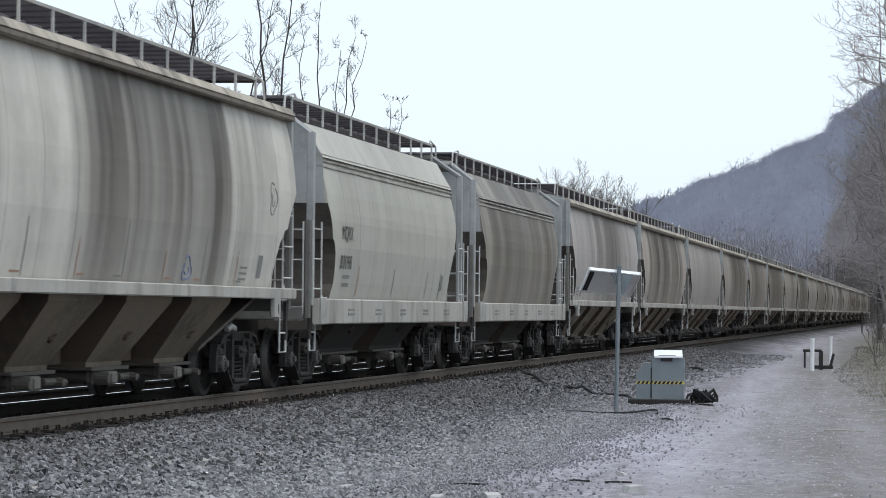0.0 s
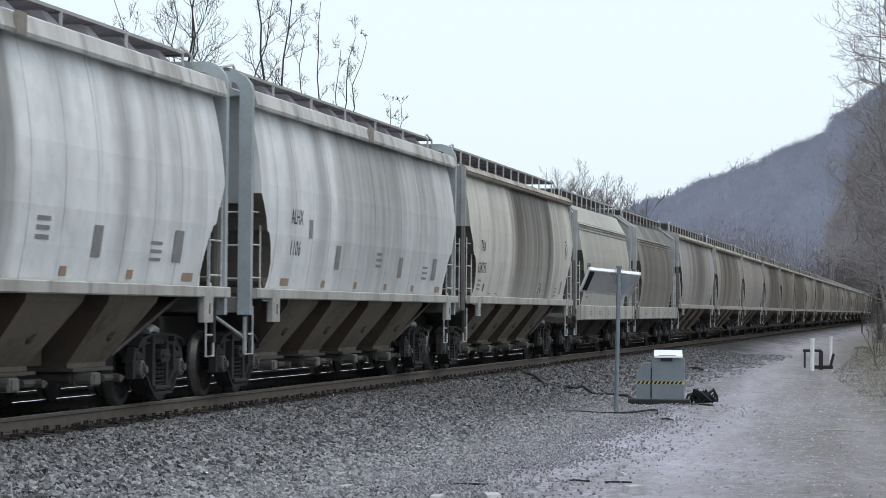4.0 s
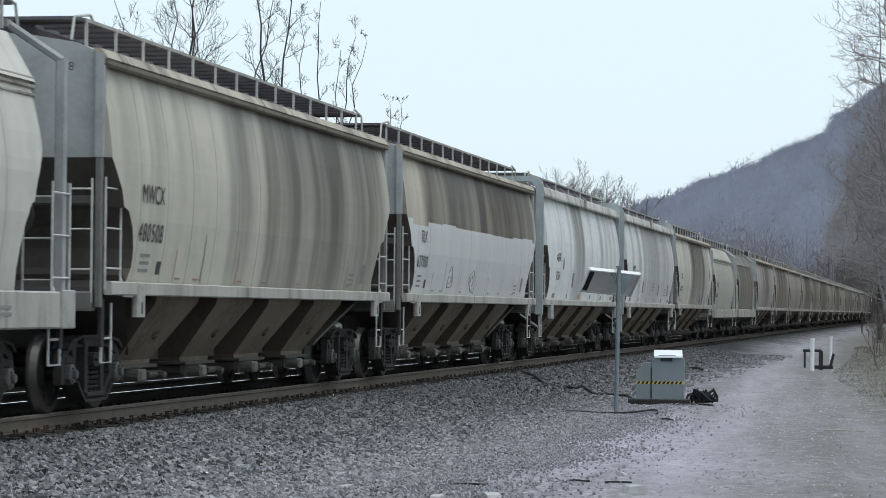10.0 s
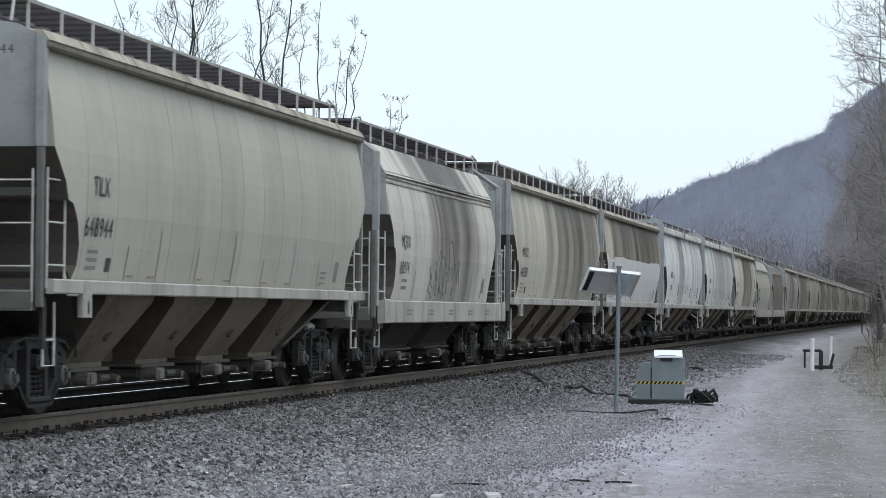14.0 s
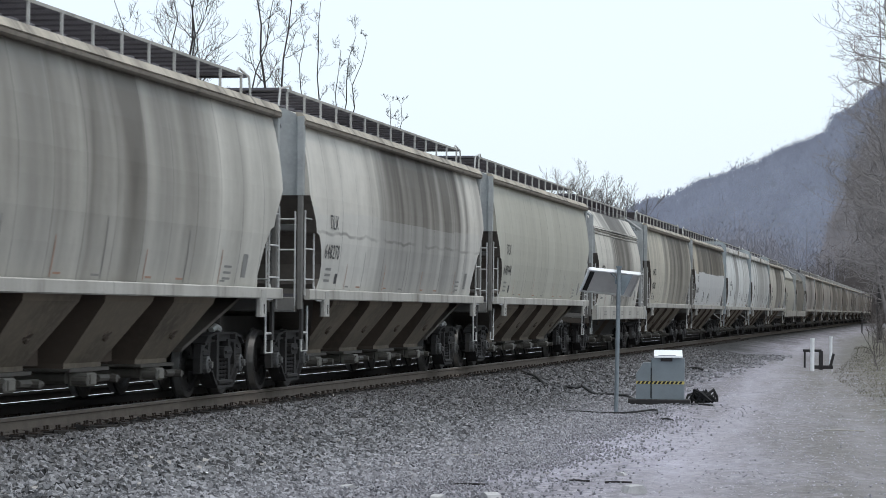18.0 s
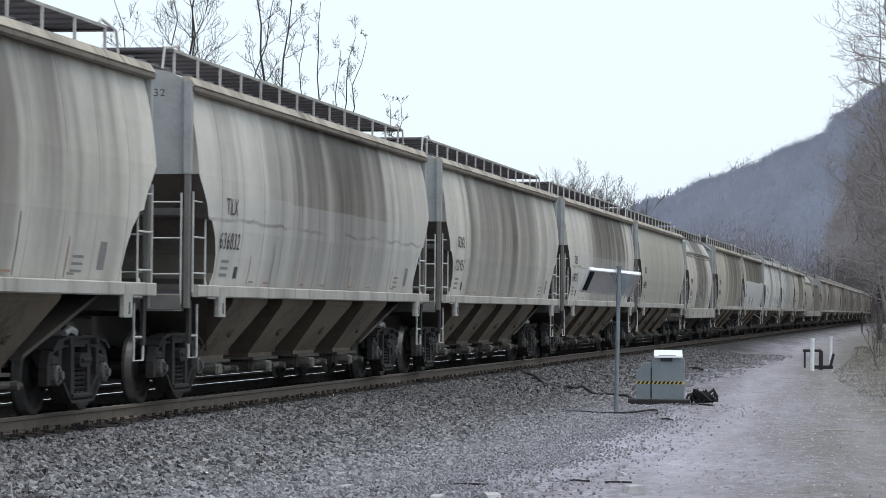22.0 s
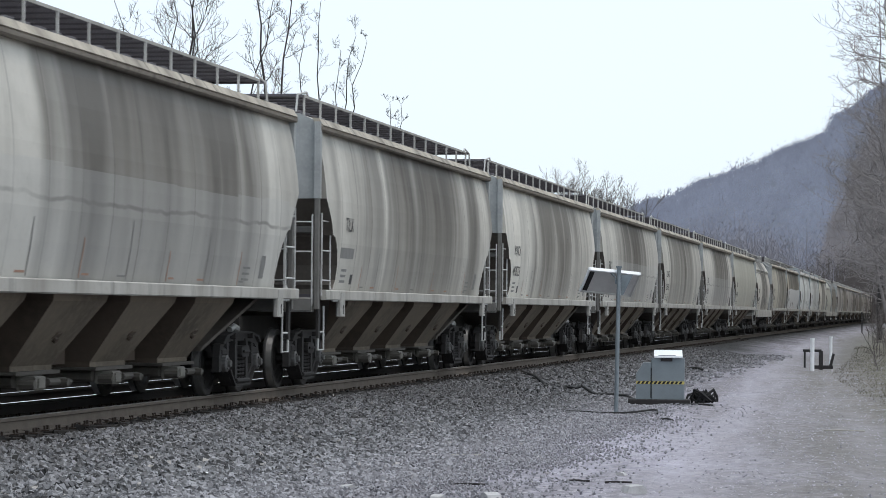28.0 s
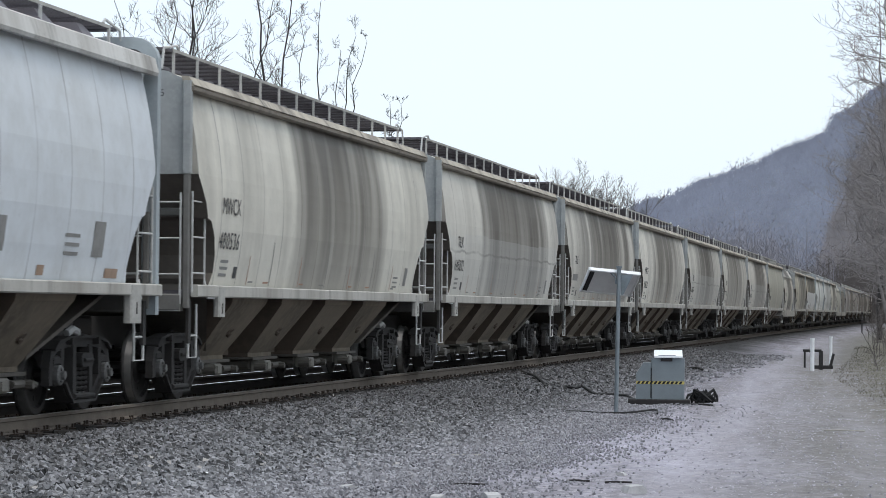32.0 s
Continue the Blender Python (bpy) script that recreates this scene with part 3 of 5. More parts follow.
def side_patch(y0, y1, z0, z1, lean=0.0, off=0.006, xs=side_x):
    """A thin painted mark that follows the curve of the near side."""
    g, n = Geo(), 4
    pts = []
    for k in range(n + 1):
        z = z0 + (z1 - z0) * k / n
        pts += [(xs(z) + off, y0 + lean * k / n, z), (xs(z) + off, y1 + lean * k / n, z)]
    return g.add(pts, [(2 * i, 2 * i + 1, 2 * i + 3, 2 * i + 2) for i in range(n)])


def side_marks(car):
    """Faded stencils low on the side: ticks, underlines, data panels."""
    for k, y in enumerate((-5.2, -3.9, -2.1, -.3, 1.4, 3.2, 4.9)):
        h = (.40, .62, .45, .70, .38, .66, .45)[k]
        part("stencil_tick", side_patch(y, y + .03, 1.56, 1.56 + h), LETTER_GREY if k % 2 else LETTER_RED, car)
        part("stencil_line", side_patch(y + .1 - .45 * (k % 2), y + .36 - .4 * (k % 2), 1.59, 1.615), LETTER_RED if k % 3 else LETTER_GREY, car)
    part("data_panel", side_patch(6.05, 6.30, 1.66, 1.98), LETTER_GREY, car)
    part("data_panel", side_patch(-6.0, -5.82, 1.64, 1.80), LETTER, car)
    for k in range(3):
        part("stencil_dash", side_patch(5.1, 5.5, 1.62 + .08 * k, 1.65 + .08 * k), LETTER_GREY, car)
        part("stencil_dash", side_patch(-6.75, -6.35, 1.66 + .09 * k, 1.70 + .09 * k), LETTER_GREY, car)


def lettering(car, text, y, z, size, mat, xs=side_x, name="lettering"):
    """Stencilled characters on the near side, centred at y."""
    cu = bpy.data.curves.new("lettering", "FONT")
    cu.body, cu.size, cu.align_x, cu.align_y = text, size, "CENTER", "CENTER"
    cu.extrude = 0.001
    cu.space_character = 1.22 if text.isdigit() else 1.0
    tmp = bpy.data.objects.new("lettering", cu)
    me = bpy.data.meshes.new_from_object(tmp)
    bpy.data.objects.remove(tmp)
    me.materials.clear()
    me.materials.append(mat)
    ob = part(name, me, None, car, "black stencilled characters")
    slope = math.atan((xs(z + .1) - xs(z - .1)) / .2)
    ob.matrix_basis = Matrix.Translation((xs(z) + .014, y, z)) @ Matrix.Rotation(slope, 4, "Y") @ Euler((radians(90), 0, radians(90))).to_matrix().to_4x4() @ Matrix.Diagonal((1.08, 1.18, 1, 1))
    return ob


def scrawl(car, y, z, wide, tall, seed, mat, xs, name="graffiti"):
    """A sprayed rounded outline without meaning: a lobed loop and an open curl inside it."""
    rng = random.Random(seed)
    lobes, turn, lean = rng.choice((3, 4, 5)), rng.uniform(0, 6), rng.uniform(-.2, .3)

    def ring(size, start, end):
        pts = []
        for k in range(41):
            a = start + (end - start) * k / 40
            r = size * (1 + .20 * math.sin(lobes * a + turn) + .08 * math.sin(2 * a - turn))
            zz = z + tall * (.5 + .5 * r * math.sin(a))
            pts.append((xs(zz) + .004, y + wide * (.5 + .5 * r * math.cos(a)) + lean * (zz - z), zz))
        return pts

    g = Geo().pipe(ring(.8, turn, turn + 5.9), .009, 4)
    g.pipe(ring(.38, turn + 1, turn + 4.4), .007, 4)
    part(name, g, mat, car, "sprayed graffiti outline")


def hopper_bays(car, n, half, top, mat, low=0.50, shift=0.0):
    """n funnel bays under the sill, with shade painted into the valleys between them, and their outlet gates."""
    pitch = 2 * half / n
    for k in range(n):
        c = shift - half + pitch * (k + 0.5)
        g = Geo()
        ring = []
        for z, hx, hy in ((top, 1.47, pitch / 2 - 0.42), (1.30, 1.43, pitch / 2 - 0.48), (low + .07, .86, pitch / 2 - .72), (low, .86, pitch / 2 - .72)):
            ring.append([(-hx, c - hy, z), (hx, c - hy, z), (hx, c + hy, z), (-hx, c + hy, z)])
        pts = [p for r in ring for p in r]
        g.add(pts, [(4 * i + j, 4 * i + (j + 1) % 4, 4 * i + 4 + (j + 1) % 4, 4 * i + 4 + j) for i in range(3) for j in range(4)] + [(12, 13, 14, 15)])
        part("valley_plate", Geo().box(-.62, .62, c + pitch / 2 - .5, c + pitch / 2 + .5, low + .05, top - .05), SHADED_GRIME, car, "dark plate standing for the shade between bays")
        me = g.mesh("hopper_bay", [mat, SHADED_GRIME])
        # end faces take the dark colour for the shade between bays
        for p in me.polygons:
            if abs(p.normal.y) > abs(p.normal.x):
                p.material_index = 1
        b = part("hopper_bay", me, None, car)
        # rubbed vibrator plate on the slope
        mid = (1.25 + low) / 2
        gate = Geo().box(-.95, .95, c - pitch / 2 + .68, c + pitch / 2 - .68, low - .03, low + .012, .012)
        gate.box(-.82, .82, c - .55, c + .55, low - .17, low - .03, .03)
        gate.tube((-1.1, c + .62, low - .13), (1.1, c + .62, low - .13), .05, 8)
        gate.pipe([(.98, c + .2, low - .12), (.98, c + .85, low - .12), (1.0, c + .95, low - .14)], .045, 8)
        gate.tube((.94, c - .62, low - .13), (1.12, c - .62, low - .13), .055, 8)
        part("outlet_gate", gate, GATE, b)
        gs = Geo().box(.83, 1.06, c - .42, c - .08, low - .20, low - .04, .02).box(1.06, 1.08, c - .36, c - .14, low - .17, low - .07)
        part("gate_housing", gs, HOUSING, b)
        vib = Geo()
        vib.tube((1.085, c + .1, mid + .02), (1.10, c + .1, mid + .0), .11, 10).tube((1.09, c + .1, mid - .0), (1.125, c + .1, mid - .03), .04, 8)
        part("vibrator_bracket", vib, SHADED_GRIME, b)


def common_ends(car, half, corner_x, post_top, post_mat, sill_z, ladder_mat):
    """Corner posts, ladders, steps, end platforms, couplers, hoses: the same at both ends."""
    for s in (1, -1):
        y = s * half
        for sx in (1, -1):
            # the post is darker below the end panel
            cut = min(2.95, post_top)
            part("corner_post", Geo().box(sx * corner_x - .04, sx * corner_x + .04, y - .045, y + .045, sill_z - .30, cut, .012), POST, car, "dark lower corner post")
            if post_top > cut:
                part("corner_post", Geo().box(sx * corner_x - .055, sx * corner_x + .055, y - .05, y + .05, cut, post_top, .012), post_mat, car)
            rungs = [sill_z + .15 + .46 * k for k in range(3)]
            part("side_ladder", ladder_geo(rungs, sx * (corner_x + .07), sx * (corner_x + .07), y - s * .02, y - s * .62, sill_z - .10, rungs[-1] + .12), ladder_mat, car, "grey grab-iron ladder")
            rungs = [sill_z - .33 + .46 * k for k in range(4)]
            part("end_ladder", ladder_geo(rungs, sx * (corner_x - .50), sx * (corner_x - .06), y + s * .08, y + s * .08, sill_z - .25, rungs[-1] + .12), ladder_mat, car, "grey end ladder")
            st = Geo().pipe([(sx * corner_x, y - s * .12, sill_z - .25), (sx * corner_x, y - s * .12, .60), (sx * corner_x, y - s * .50, .60), (sx * corner_x, y - s * .50, sill_z - .25)], .018, 5)
            st.tube((sx * corner_x, y - s * .12, .88), (sx * corner_x, y - s * .50, .88), .016, 5)
            part("stirrup_step", st, ladder_mat, car)
            part("bracket", Geo().box(sx * corner_x - .02, sx * corner_x + .02, y - s * .12 - .06, y - s * .12 + .06, .78, sill_z - .2), TRUCK, car)
            loop = Geo().pipe([(sx * (corner_x + .08), y - s * .60, sill_z + .05), (sx * (corner_x + .12), y - s * .60, sill_z - .17), (sx * (corner_x + .12), y - s * .95, sill_z - .17)], .014, 5)
            part("grab_iron", loop, ladder_mat, car)
        if post_top > 3:
            part("cross_bearer", Geo().box(-corner_x + .1, corner_x - .1, y - s * .44 - .05, y - s * .44 + .05, 2.42, 2.53, .02), POST, car)
        if s > 0:
            lever = Geo().pipe([(1.02, y - 1.72, .93), (1.05, y - 1.60, .98), (1.05, y - 1.42, .95), (1.0, y - 1.30, .88)], .045, 7)
            part("brake_lever", lever, WHITE_ROD, car, "bright worn brake lever")
        part("end_sill", Geo().box(-corner_x + .06, corner_x - .06, y - .10, y + .09, sill_z - .34, sill_z - .12, .02), POST, car)
        part("end_platform", Geo().box(-corner_x + .1, corner_x - .1, y - s * .95, y - s * .05, sill_z - .12, sill_z - .07), GALV, car)
        stub = Geo().box(-.32, .32, y - s * 2.4, y + s * .25, .74, 1.12, .03)
        part("stub_sill", stub, DARK, car)
        cp = Geo().box(-.11, .11, y + s * .1, y + s * .62, .78, 1.0, .03).box(-.2, .16, y + s * .55, y + s * .80, .74, 1.04, .05)
        cp.pipe([(.3, y + s * .2, .75), (.34, y + s * .45, .48), (.2, y + s * .72, .42)], .03, 6)
        part("coupler", cp, TRUCK, car)
        br = Geo().tube((.5, y + s * .13, sill_z + .75), (.5, y + s * .20, sill_z + .75), .27, 14) if s < 0 else Geo().box(.3, .8, y - s * .7, y - s * .3, sill_z - .07, sill_z + .35, .04)
        part("handbrake_wheel" if s < 0 else "brake_valve", br, TRUCK, car)


def roofwalk(car, half, z, outer, inner, posts, mat, post_mat, foot):
    for s in (1, -1):
        # open grating: many thin bars on edge
        grate = Geo()
        for k in range(19):
            x = s * (inner + (outer - inner) * k / 18)
            grate.box(x - .004, x + .004, -half, half, z - .035, z)
        for k in range(posts * 2 - 1):
            y = -half + .05 + (2 * half - .1) * k / (posts * 2 - 2)
            grate.box(min(s * inner, s * outer), max(s * inner, s * outer), y - .01, y + .01, z - .06, z - .036)
        part("roofwalk", grate, mat, car, "dark steel roofwalk grating")
        part("roofwalk_edge", Geo().box(s * outer - .008, s * outer + .008, -half, half, z - .035, z + .004), TRIM, car)
        for k in range(posts):
            y = -half + .05 + (2 * half - .1) * k / (posts - 1)
            part("roofwalk_post", Geo().box(s * outer - .016, s * outer + .016, y - .016, y + .016, foot, z - .02), post_mat, car)
    for s in (1, -1):
        part("cross_walk", Geo().box(-outer, outer, s * half - .3, s * half + .3, z - .04, z - .002), mat, car)
        lp = Geo().pipe([(outer, s * (half - .3), z), (outer, s * (half - .2), z + .06), (outer, s * (half + .4), z - .02), (outer, s * (half + .5), z - .3)], .018, 5)
        part("handhold", lp, post_mat, car)


def make_hopper(length=17.9):
    """Four-bay covered hopper with curved sides."""
    car = thing("hopper_car", "", "railcar")
    half = length / 2 - 0.78
    g, zs, hf = body_geo(half - .06, half - 1.15, 2.95, 1.45, 4.12, side_x)
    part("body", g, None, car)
    for s in (1, -1):
        e = Geo().extrude([(-1.46, 2.95), (1.46, 2.95), (1.46, 4.15), (1.2, 4.27), (.6, 4.37), (0, 4.40), (-.6, 4.37), (-1.2, 4.27), (-1.46, 4.15)], 1, s * (half - .055) - .012, s * (half - .055) + .012)
        part("end_panel", e, END_GREY, car, "flat blue-grey end panel")
        sl = Geo().add([(1.48, s * (half - 1.0), 1.62), (-1.48, s * (half - 1.0), 1.62), (.95, s * (half - 2.95), .70), (-.95, s * (half - 2.95), .70), (1.48, s * (half - 1.05), 1.56), (-1.48, s * (half - 1.05), 1.56), (.95, s * (half - 3.0), .64), (-.95, s * (half - 3.0), .64)],
                       [(0, 1, 3, 2), (4, 5, 7, 6), (0, 1, 5, 4), (2, 3, 7, 6), (0, 2, 6, 4), (1, 3, 7, 5)])
        part("slope_sheet", sl, SLOPE, car, "brown end slope sheet")
    # roof, fascia, sills
    rf = Geo()
    prof = [(-1.5, 4.13), (-1.2, 4.26), (-.6, 4.36), (0, 4.39), (.6, 4.36), (1.2, 4.26), (1.5, 4.13)]
    rf.extrude(prof, 1, -half + .07, half - .07)
    part("roof", rf, PAINT, car)
    for s in (1, -1):
        f = Geo().extrude([(s * 1.45, 4.07), (s * 1.555, 4.07), (s * 1.58, 4.085), (s * 1.50, 4.195), (s * 1.40, 4.205)], 1, -half - .03, half + .03)
        fa = part("roof_fascia", f, FASCIA, car, "stained light roof fascia")
        part("fascia_lip", Geo().extrude([(s * 1.44, 4.005), (s * 1.545, 4.0), (s * 1.572, 4.02), (s * 1.574, 4.066), (s * 1.44, 4.066)], 1, -half - .028, half + .028), LIP, fa, "dark stained lower lip with shade in its colour")
        part("side_sill", Geo().box(min(s * 1.54, s * 1.635), max(s * 1.54, s * 1.635), -half + .05, half - .05, 1.375, 1.535, .015), SILL, car, "pale side sill")
        for e in (1, -1):
            tab = Geo().box(min(s * 1.56, s * 1.65), max(s * 1.56, s * 1.65), e * (half - 1.22) - .15, e * (half - 1.22) + .15, 1.12, 1.50, .02)
            jt = part("jacking_pad", tab, TRIM, car, "pale jacking pad")
            part("lift_hole", Geo().box(min(s * 1.65, s * 1.655), max(s * 1.65, s * 1.655), e * (half - 1.22) - .02, e * (half - 1.22) + .02, 1.16, 1.30), DARK, jt)
    part("hatch_cover", Geo().box(-.45, .45, -half + .6, half - .6, 4.34, 4.575, .06), HATCH, car, "dark hatch trough")
    roofwalk(car, half - .55, 4.60, 1.12, .34, 14, GALV, WHITE_ROD, 4.24)
    hopper_bays(car, 4, 5.8, 1.44, HOPPER, shift=-0.3)
    common_ends(car, half, 1.49, 4.14, END_GREY, 1.535, LADDER)
    side_marks(car)
    for cy in (-6.95, 6.95):
        bogie_parts(car, cy, BOGIE)
    part("brake_reservoir", Geo().tube((.2, half - 3.2, .95), (.2, half - 2.1, .95), .2, 12), TRUCK, car)
    return car


def make_framed_hopper(length=17.85):
    """Three-bay hopper with plain deep fascia and heavy box frames round its ends."""
    car = thing("hopper_car", "", "railcar")
    half = length / 2 - 0.72
    g, zs, hf = body_geo(half - .32, half - 1.15, 2.85, 1.45, 4.2, lambda z: side_x(z) + .01)
    part("body", g, None, car)
    for s in (1, -1):
        y = s * half
        part("end_panel", Geo().box(-1.42, 1.42, s * (half - .30) - .012, s * (half - .30) + .012, 2.75, 4.2), END_GREY, car, "flat pale blue end panel")
        part("panel_ledge", Geo().box(-1.42, 1.42, s * (half - .22) - .08, s * (half - .22) + .08, 2.70, 2.78), END_GREY, car)
        sl = Geo().add([(1.48, s * (half - 1.0), 1.62), (-1.48, s * (half - 1.0), 1.62), (.95, s * (half - 2.95), .70), (-.95, s * (half - 2.95), .70), (1.48, s * (half - 1.05), 1.56), (-1.48, s * (half - 1.05), 1.56), (.95, s * (half - 3.0), .64), (-.95, s * (half - 3.0), .64)],
                       [(0, 1, 3, 2), (4, 5, 7, 6), (0, 1, 5, 4), (2, 3, 7, 6), (0, 2, 6, 4), (1, 3, 7, 5)])
        part("slope_sheet", sl, SLOPE, car, "brown end slope sheet")
        arch = Geo()
        outer = [(1.58, 1.15), (1.58, 4.27), (1.55, 4.36), (1.48, 4.45), (1.38, 4.51), (1.26, 4.53), (0, 4.53)]
        inner = [(1.40, 1.15), (1.40, 4.22), (1.39, 4.29), (1.35, 4.35), (1.30, 4.38), (1.24, 4.39), (0, 4.39)]
        path = list(zip(outer, inner)) + [((-o[0], o[1]), (-i[0], i[1])) for o, i in list(zip(outer, inner))[-2::-1]]
        pts = [(p[0], yy, p[1]) for o, i in path for p in (o, i) for yy in (y - .07, y + .07)]
        fs = []
        for k in range(len(path) - 1):
            q, w = 4 * k, 4 * k + 4
            fs += [(q, q + 1, w + 1, w), (q + 2, w + 2, w + 3, q + 3), (q, w, w + 2, q + 2), (q + 1, q + 3, w + 3, w + 1)]
        arch.add(pts, fs + [(0, 1, 3, 2), (len(pts) - 4, len(pts) - 3, len(pts) - 1, len(pts) - 2)])
        part("end_frame", arch, FRAME_GREY, car, "heavy pale grey end frame")
        for sx in (1, -1) if s < 0 else ():
            vee = Geo().tube((sx * 1.49, y, 1.12), (sx * 1.49, y, .60), .03, 6).tube((sx * 1.02, y, 1.15), (sx * 1.47, y, .84), .028, 6)
            part("step_brace", vee, END_GREY, car)
    rf = Geo().extrude([(-1.5, 4.2), (-1.2, 4.32), (0, 4.42), (1.2, 4.32), (1.5, 4.2)], 1, -half + .1, half - .1)
    part("roof", rf, PAINT, car)
    for s in (1, -1):
        f = Geo().extrude([(s * 1.5, 4.05), (s * 1.595, 4.04), (s * 1.61, 4.08), (s * 1.56, 4.26), (s * 1.44, 4.31)], 1, -half + .12, half - .12)
        part("roof_fascia", f, FASCIA_WHITE, car, "deep pale roof fascia")
        part("fascia_splice", Geo().box(min(s * 1.59, s * 1.63), max(s * 1.59, s * 1.63), -.45, -.15, 4.03, 4.27), TRIM_DIRTY, car)
        part("side_sill", Geo().box(min(s * 1.54, s * 1.66), max(s * 1.54, s * 1.66), -half + .05, half - .05, 1.375, 1.52, .015), SILL, car, "pale side sill")
        for e in (1, -1):
            jt = part("jacking_pad", Geo().box(min(s * 1.56, s * 1.67), max(s * 1.56, s * 1.67), e * (half - 1.15) - .2, e * (half - 1.15) + .2, 1.05, 1.50, .02), TRIM, car, "pale jacking pad")
            part("lift_hole", Geo().box(min(s * 1.67, s * 1.675), max(s * 1.67, s * 1.675), e * (half - 1.15) - .02, e * (half - 1.15) + .02, 1.16, 1.30), DARK, jt)
        for k in range(10):
            y = -half + 1.4 + (2 * half - 2.8) * k / 9
            br = Geo().add([(s * 1.2, y - .3, 4.32), (s * 1.2, y + .3, 4.32), (s * 1.0, y + .12, 4.56), (s * 1.0, y - .12, 4.56), (s * .5, y + .12, 4.56), (s * .5, y - .12, 4.56), (s * .5, y - .3, 4.36), (s * .5, y + .3, 4.36)],
                           [(0, 1, 2, 3), (3, 2, 4, 5), (0, 3, 5, 6), (1, 7, 4, 2), (5, 4, 7, 6)])
            part("hatch", br, HATCH, car)
    roofwalk(car, half - .5, 4.62, 1.1, .3, 7, GALV, WHITE_ROD, 4.30)
    hopper_bays(car, 4, 5.9, 1.44, HOPPER)
    common_ends(car, half - .06, 1.46, 2.4, END_GREY, 1.52, LADDER)
    xs = lambda z: side_x(z) + .01
    for k, y in enumerate((-6.3, -3.6, -1.2, 1.3, 3.8, 6.2)):
        part("repair_label", side_patch(y, y + (.5 if k in (0, 5) else .24), 1.57, 1.68, 0, .007, xs), ORANGE, car, "small brownish label")
    for y, w, z, h in ((-4.9, .22, 2.30, .28), (-2.9, .34, 1.86, .38), (2.3, .34, 1.80, .36), (5.6, .40, 1.80, .40)):
        part("data_panel", side_patch(y, y + w, z, z + h, 0, .007, xs), LETTER_GREY, car)
    for k in range(3):
        part("stencil_dash", side_patch(.3, .75, 1.95 + .1 * k, 2.0 + .1 * k, 0, .007, xs), LETTER_GREY, car)
        part("stencil_dash", side_patch(4.6, 5.1, 1.8 + .1 * k, 1.84 + .1 * k, 0, .007, xs), LETTER_GREY, car)
    for cy in (-6.9, 6.9):
        bogie_parts(car, cy, BOGIE)
    return car


def make_short_hopper(length=14.9):
    """Shorter two-bay car with a deep side sill, ribbed top chord, sloping roof edge and open braced ends."""
    car = thing("short_hopper_car", "", "railcar")
    half = length / 2 - 0.60

    def xs(z):
        return float(np.interp(z, (1.3, 1.7, 2.2, 2.7, 3.1, 3.62), (1.43, 1.51, 1.57, 1.575, 1.52, 1.40)))

    make_short_hopper.side = xs
    g, zs, hf = body_geo(half - 1.0, half - 1.65, 2.9, 1.38, 3.62, xs)
    part("body", g, None, car)
    up = Geo()
    up.extrude([(-1.46, 3.62), (-1.14, 4.16), (-.6, 4.27), (.6, 4.27), (1.14, 4.16), (1.46, 3.62)], 1, -half + 1.0, half - 1.0)
    part("roof", up, PAINT, car)
    for s in (1, -1):
        for x, z in ((1.455, 3.46), (1.45, 3.55), (1.44, 3.64)):
            part("top_chord", Geo().box(min(s * (x - .09), s * x), max(s * (x - .09), s * x), -half + .98, half - .98, z, z + .04, .01), CHORD, car)
        part("side_sill", Geo().box(min(s * 1.52, s * 1.62), max(s * 1.52, s * 1.62), -half + .12, half - .12, 1.0, 1.40, .02), SILL, car, "deep pale side sill")
        for e in (1, -1):
            part("sill_pad", Geo().box(min(s * 1.62, s * 1.65), max(s * 1.62, s * 1.65), e * (half - .35) - .22, e * (half - .35) + .22, 1.0, 1.42, .012), TRIM, car)
            y = e * (half - .15)
            fr = Geo().box(s * 1.47 - .06, s * 1.47 + .06, y - .05, y + .05, 1.3, 3.95, .015)
            fr.tube((s * 1.47, y, 3.93), (s * .95, y - e * .25, 4.3), .05, 6)
            part("end_frame", fr, END_GREY, car, "grey braced end frame")
    for e in (1, -1):
        y = e * (half - .98)
        sl = Geo().box(-1.2, 1.2, min(y - e * 1.2, y - e * .5), max(y - e * 1.2, y - e * .5), .9, 1.5)
        part("slope_sheet", sl, SLOPE, car)
        part("end_panel", Geo().add([(-1.46, y, 3.62), (1.46, y, 3.62), (1.14, y, 4.16), (-1.14, y, 4.16), (-1.5, y, 2.9), (1.5, y, 2.9)], [(0, 1, 2, 3), (4, 5, 1, 0)]), END_GREY, car)
        part("top_beam", Geo().box(-.95, .95, e * (half - .4) - .08, e * (half - .4) + .08, 4.28, 4.36), TRIM, car)
    part("hatch_cover", Geo().box(-.45, .45, -half + 1.2, half - 1.2, 4.25, 4.52, .06), HATCH, car, "dark hatch trough")
    roofwalk(car, half - .75, 4.55, 1.0, .34, 12, GALV, WHITE_ROD, 4.22)
    hopper_bays(car, 2, half - 2.6, 1.38, DARK)
    common_ends(car, half, 1.47, 2.6, END_GREY, 1.40, LADDER)
    for k in range(5):
        for z in (1.14, 1.21):
            part("sill_stencil", Geo().box(1.62, 1.626, -4.6 + 2.2 * k, -4.1 + 2.2 * k, z, z + .035), LETTER_GREY, car)
    for k, y in enumerate((-3.4, -.4, 2.8, 4.2)):
        part("stencil_tick", side_patch(y, y + .05, 1.45, 1.95, 0, .006, xs), LETTER_RED if k == 0 else LETTER_GREY, car)
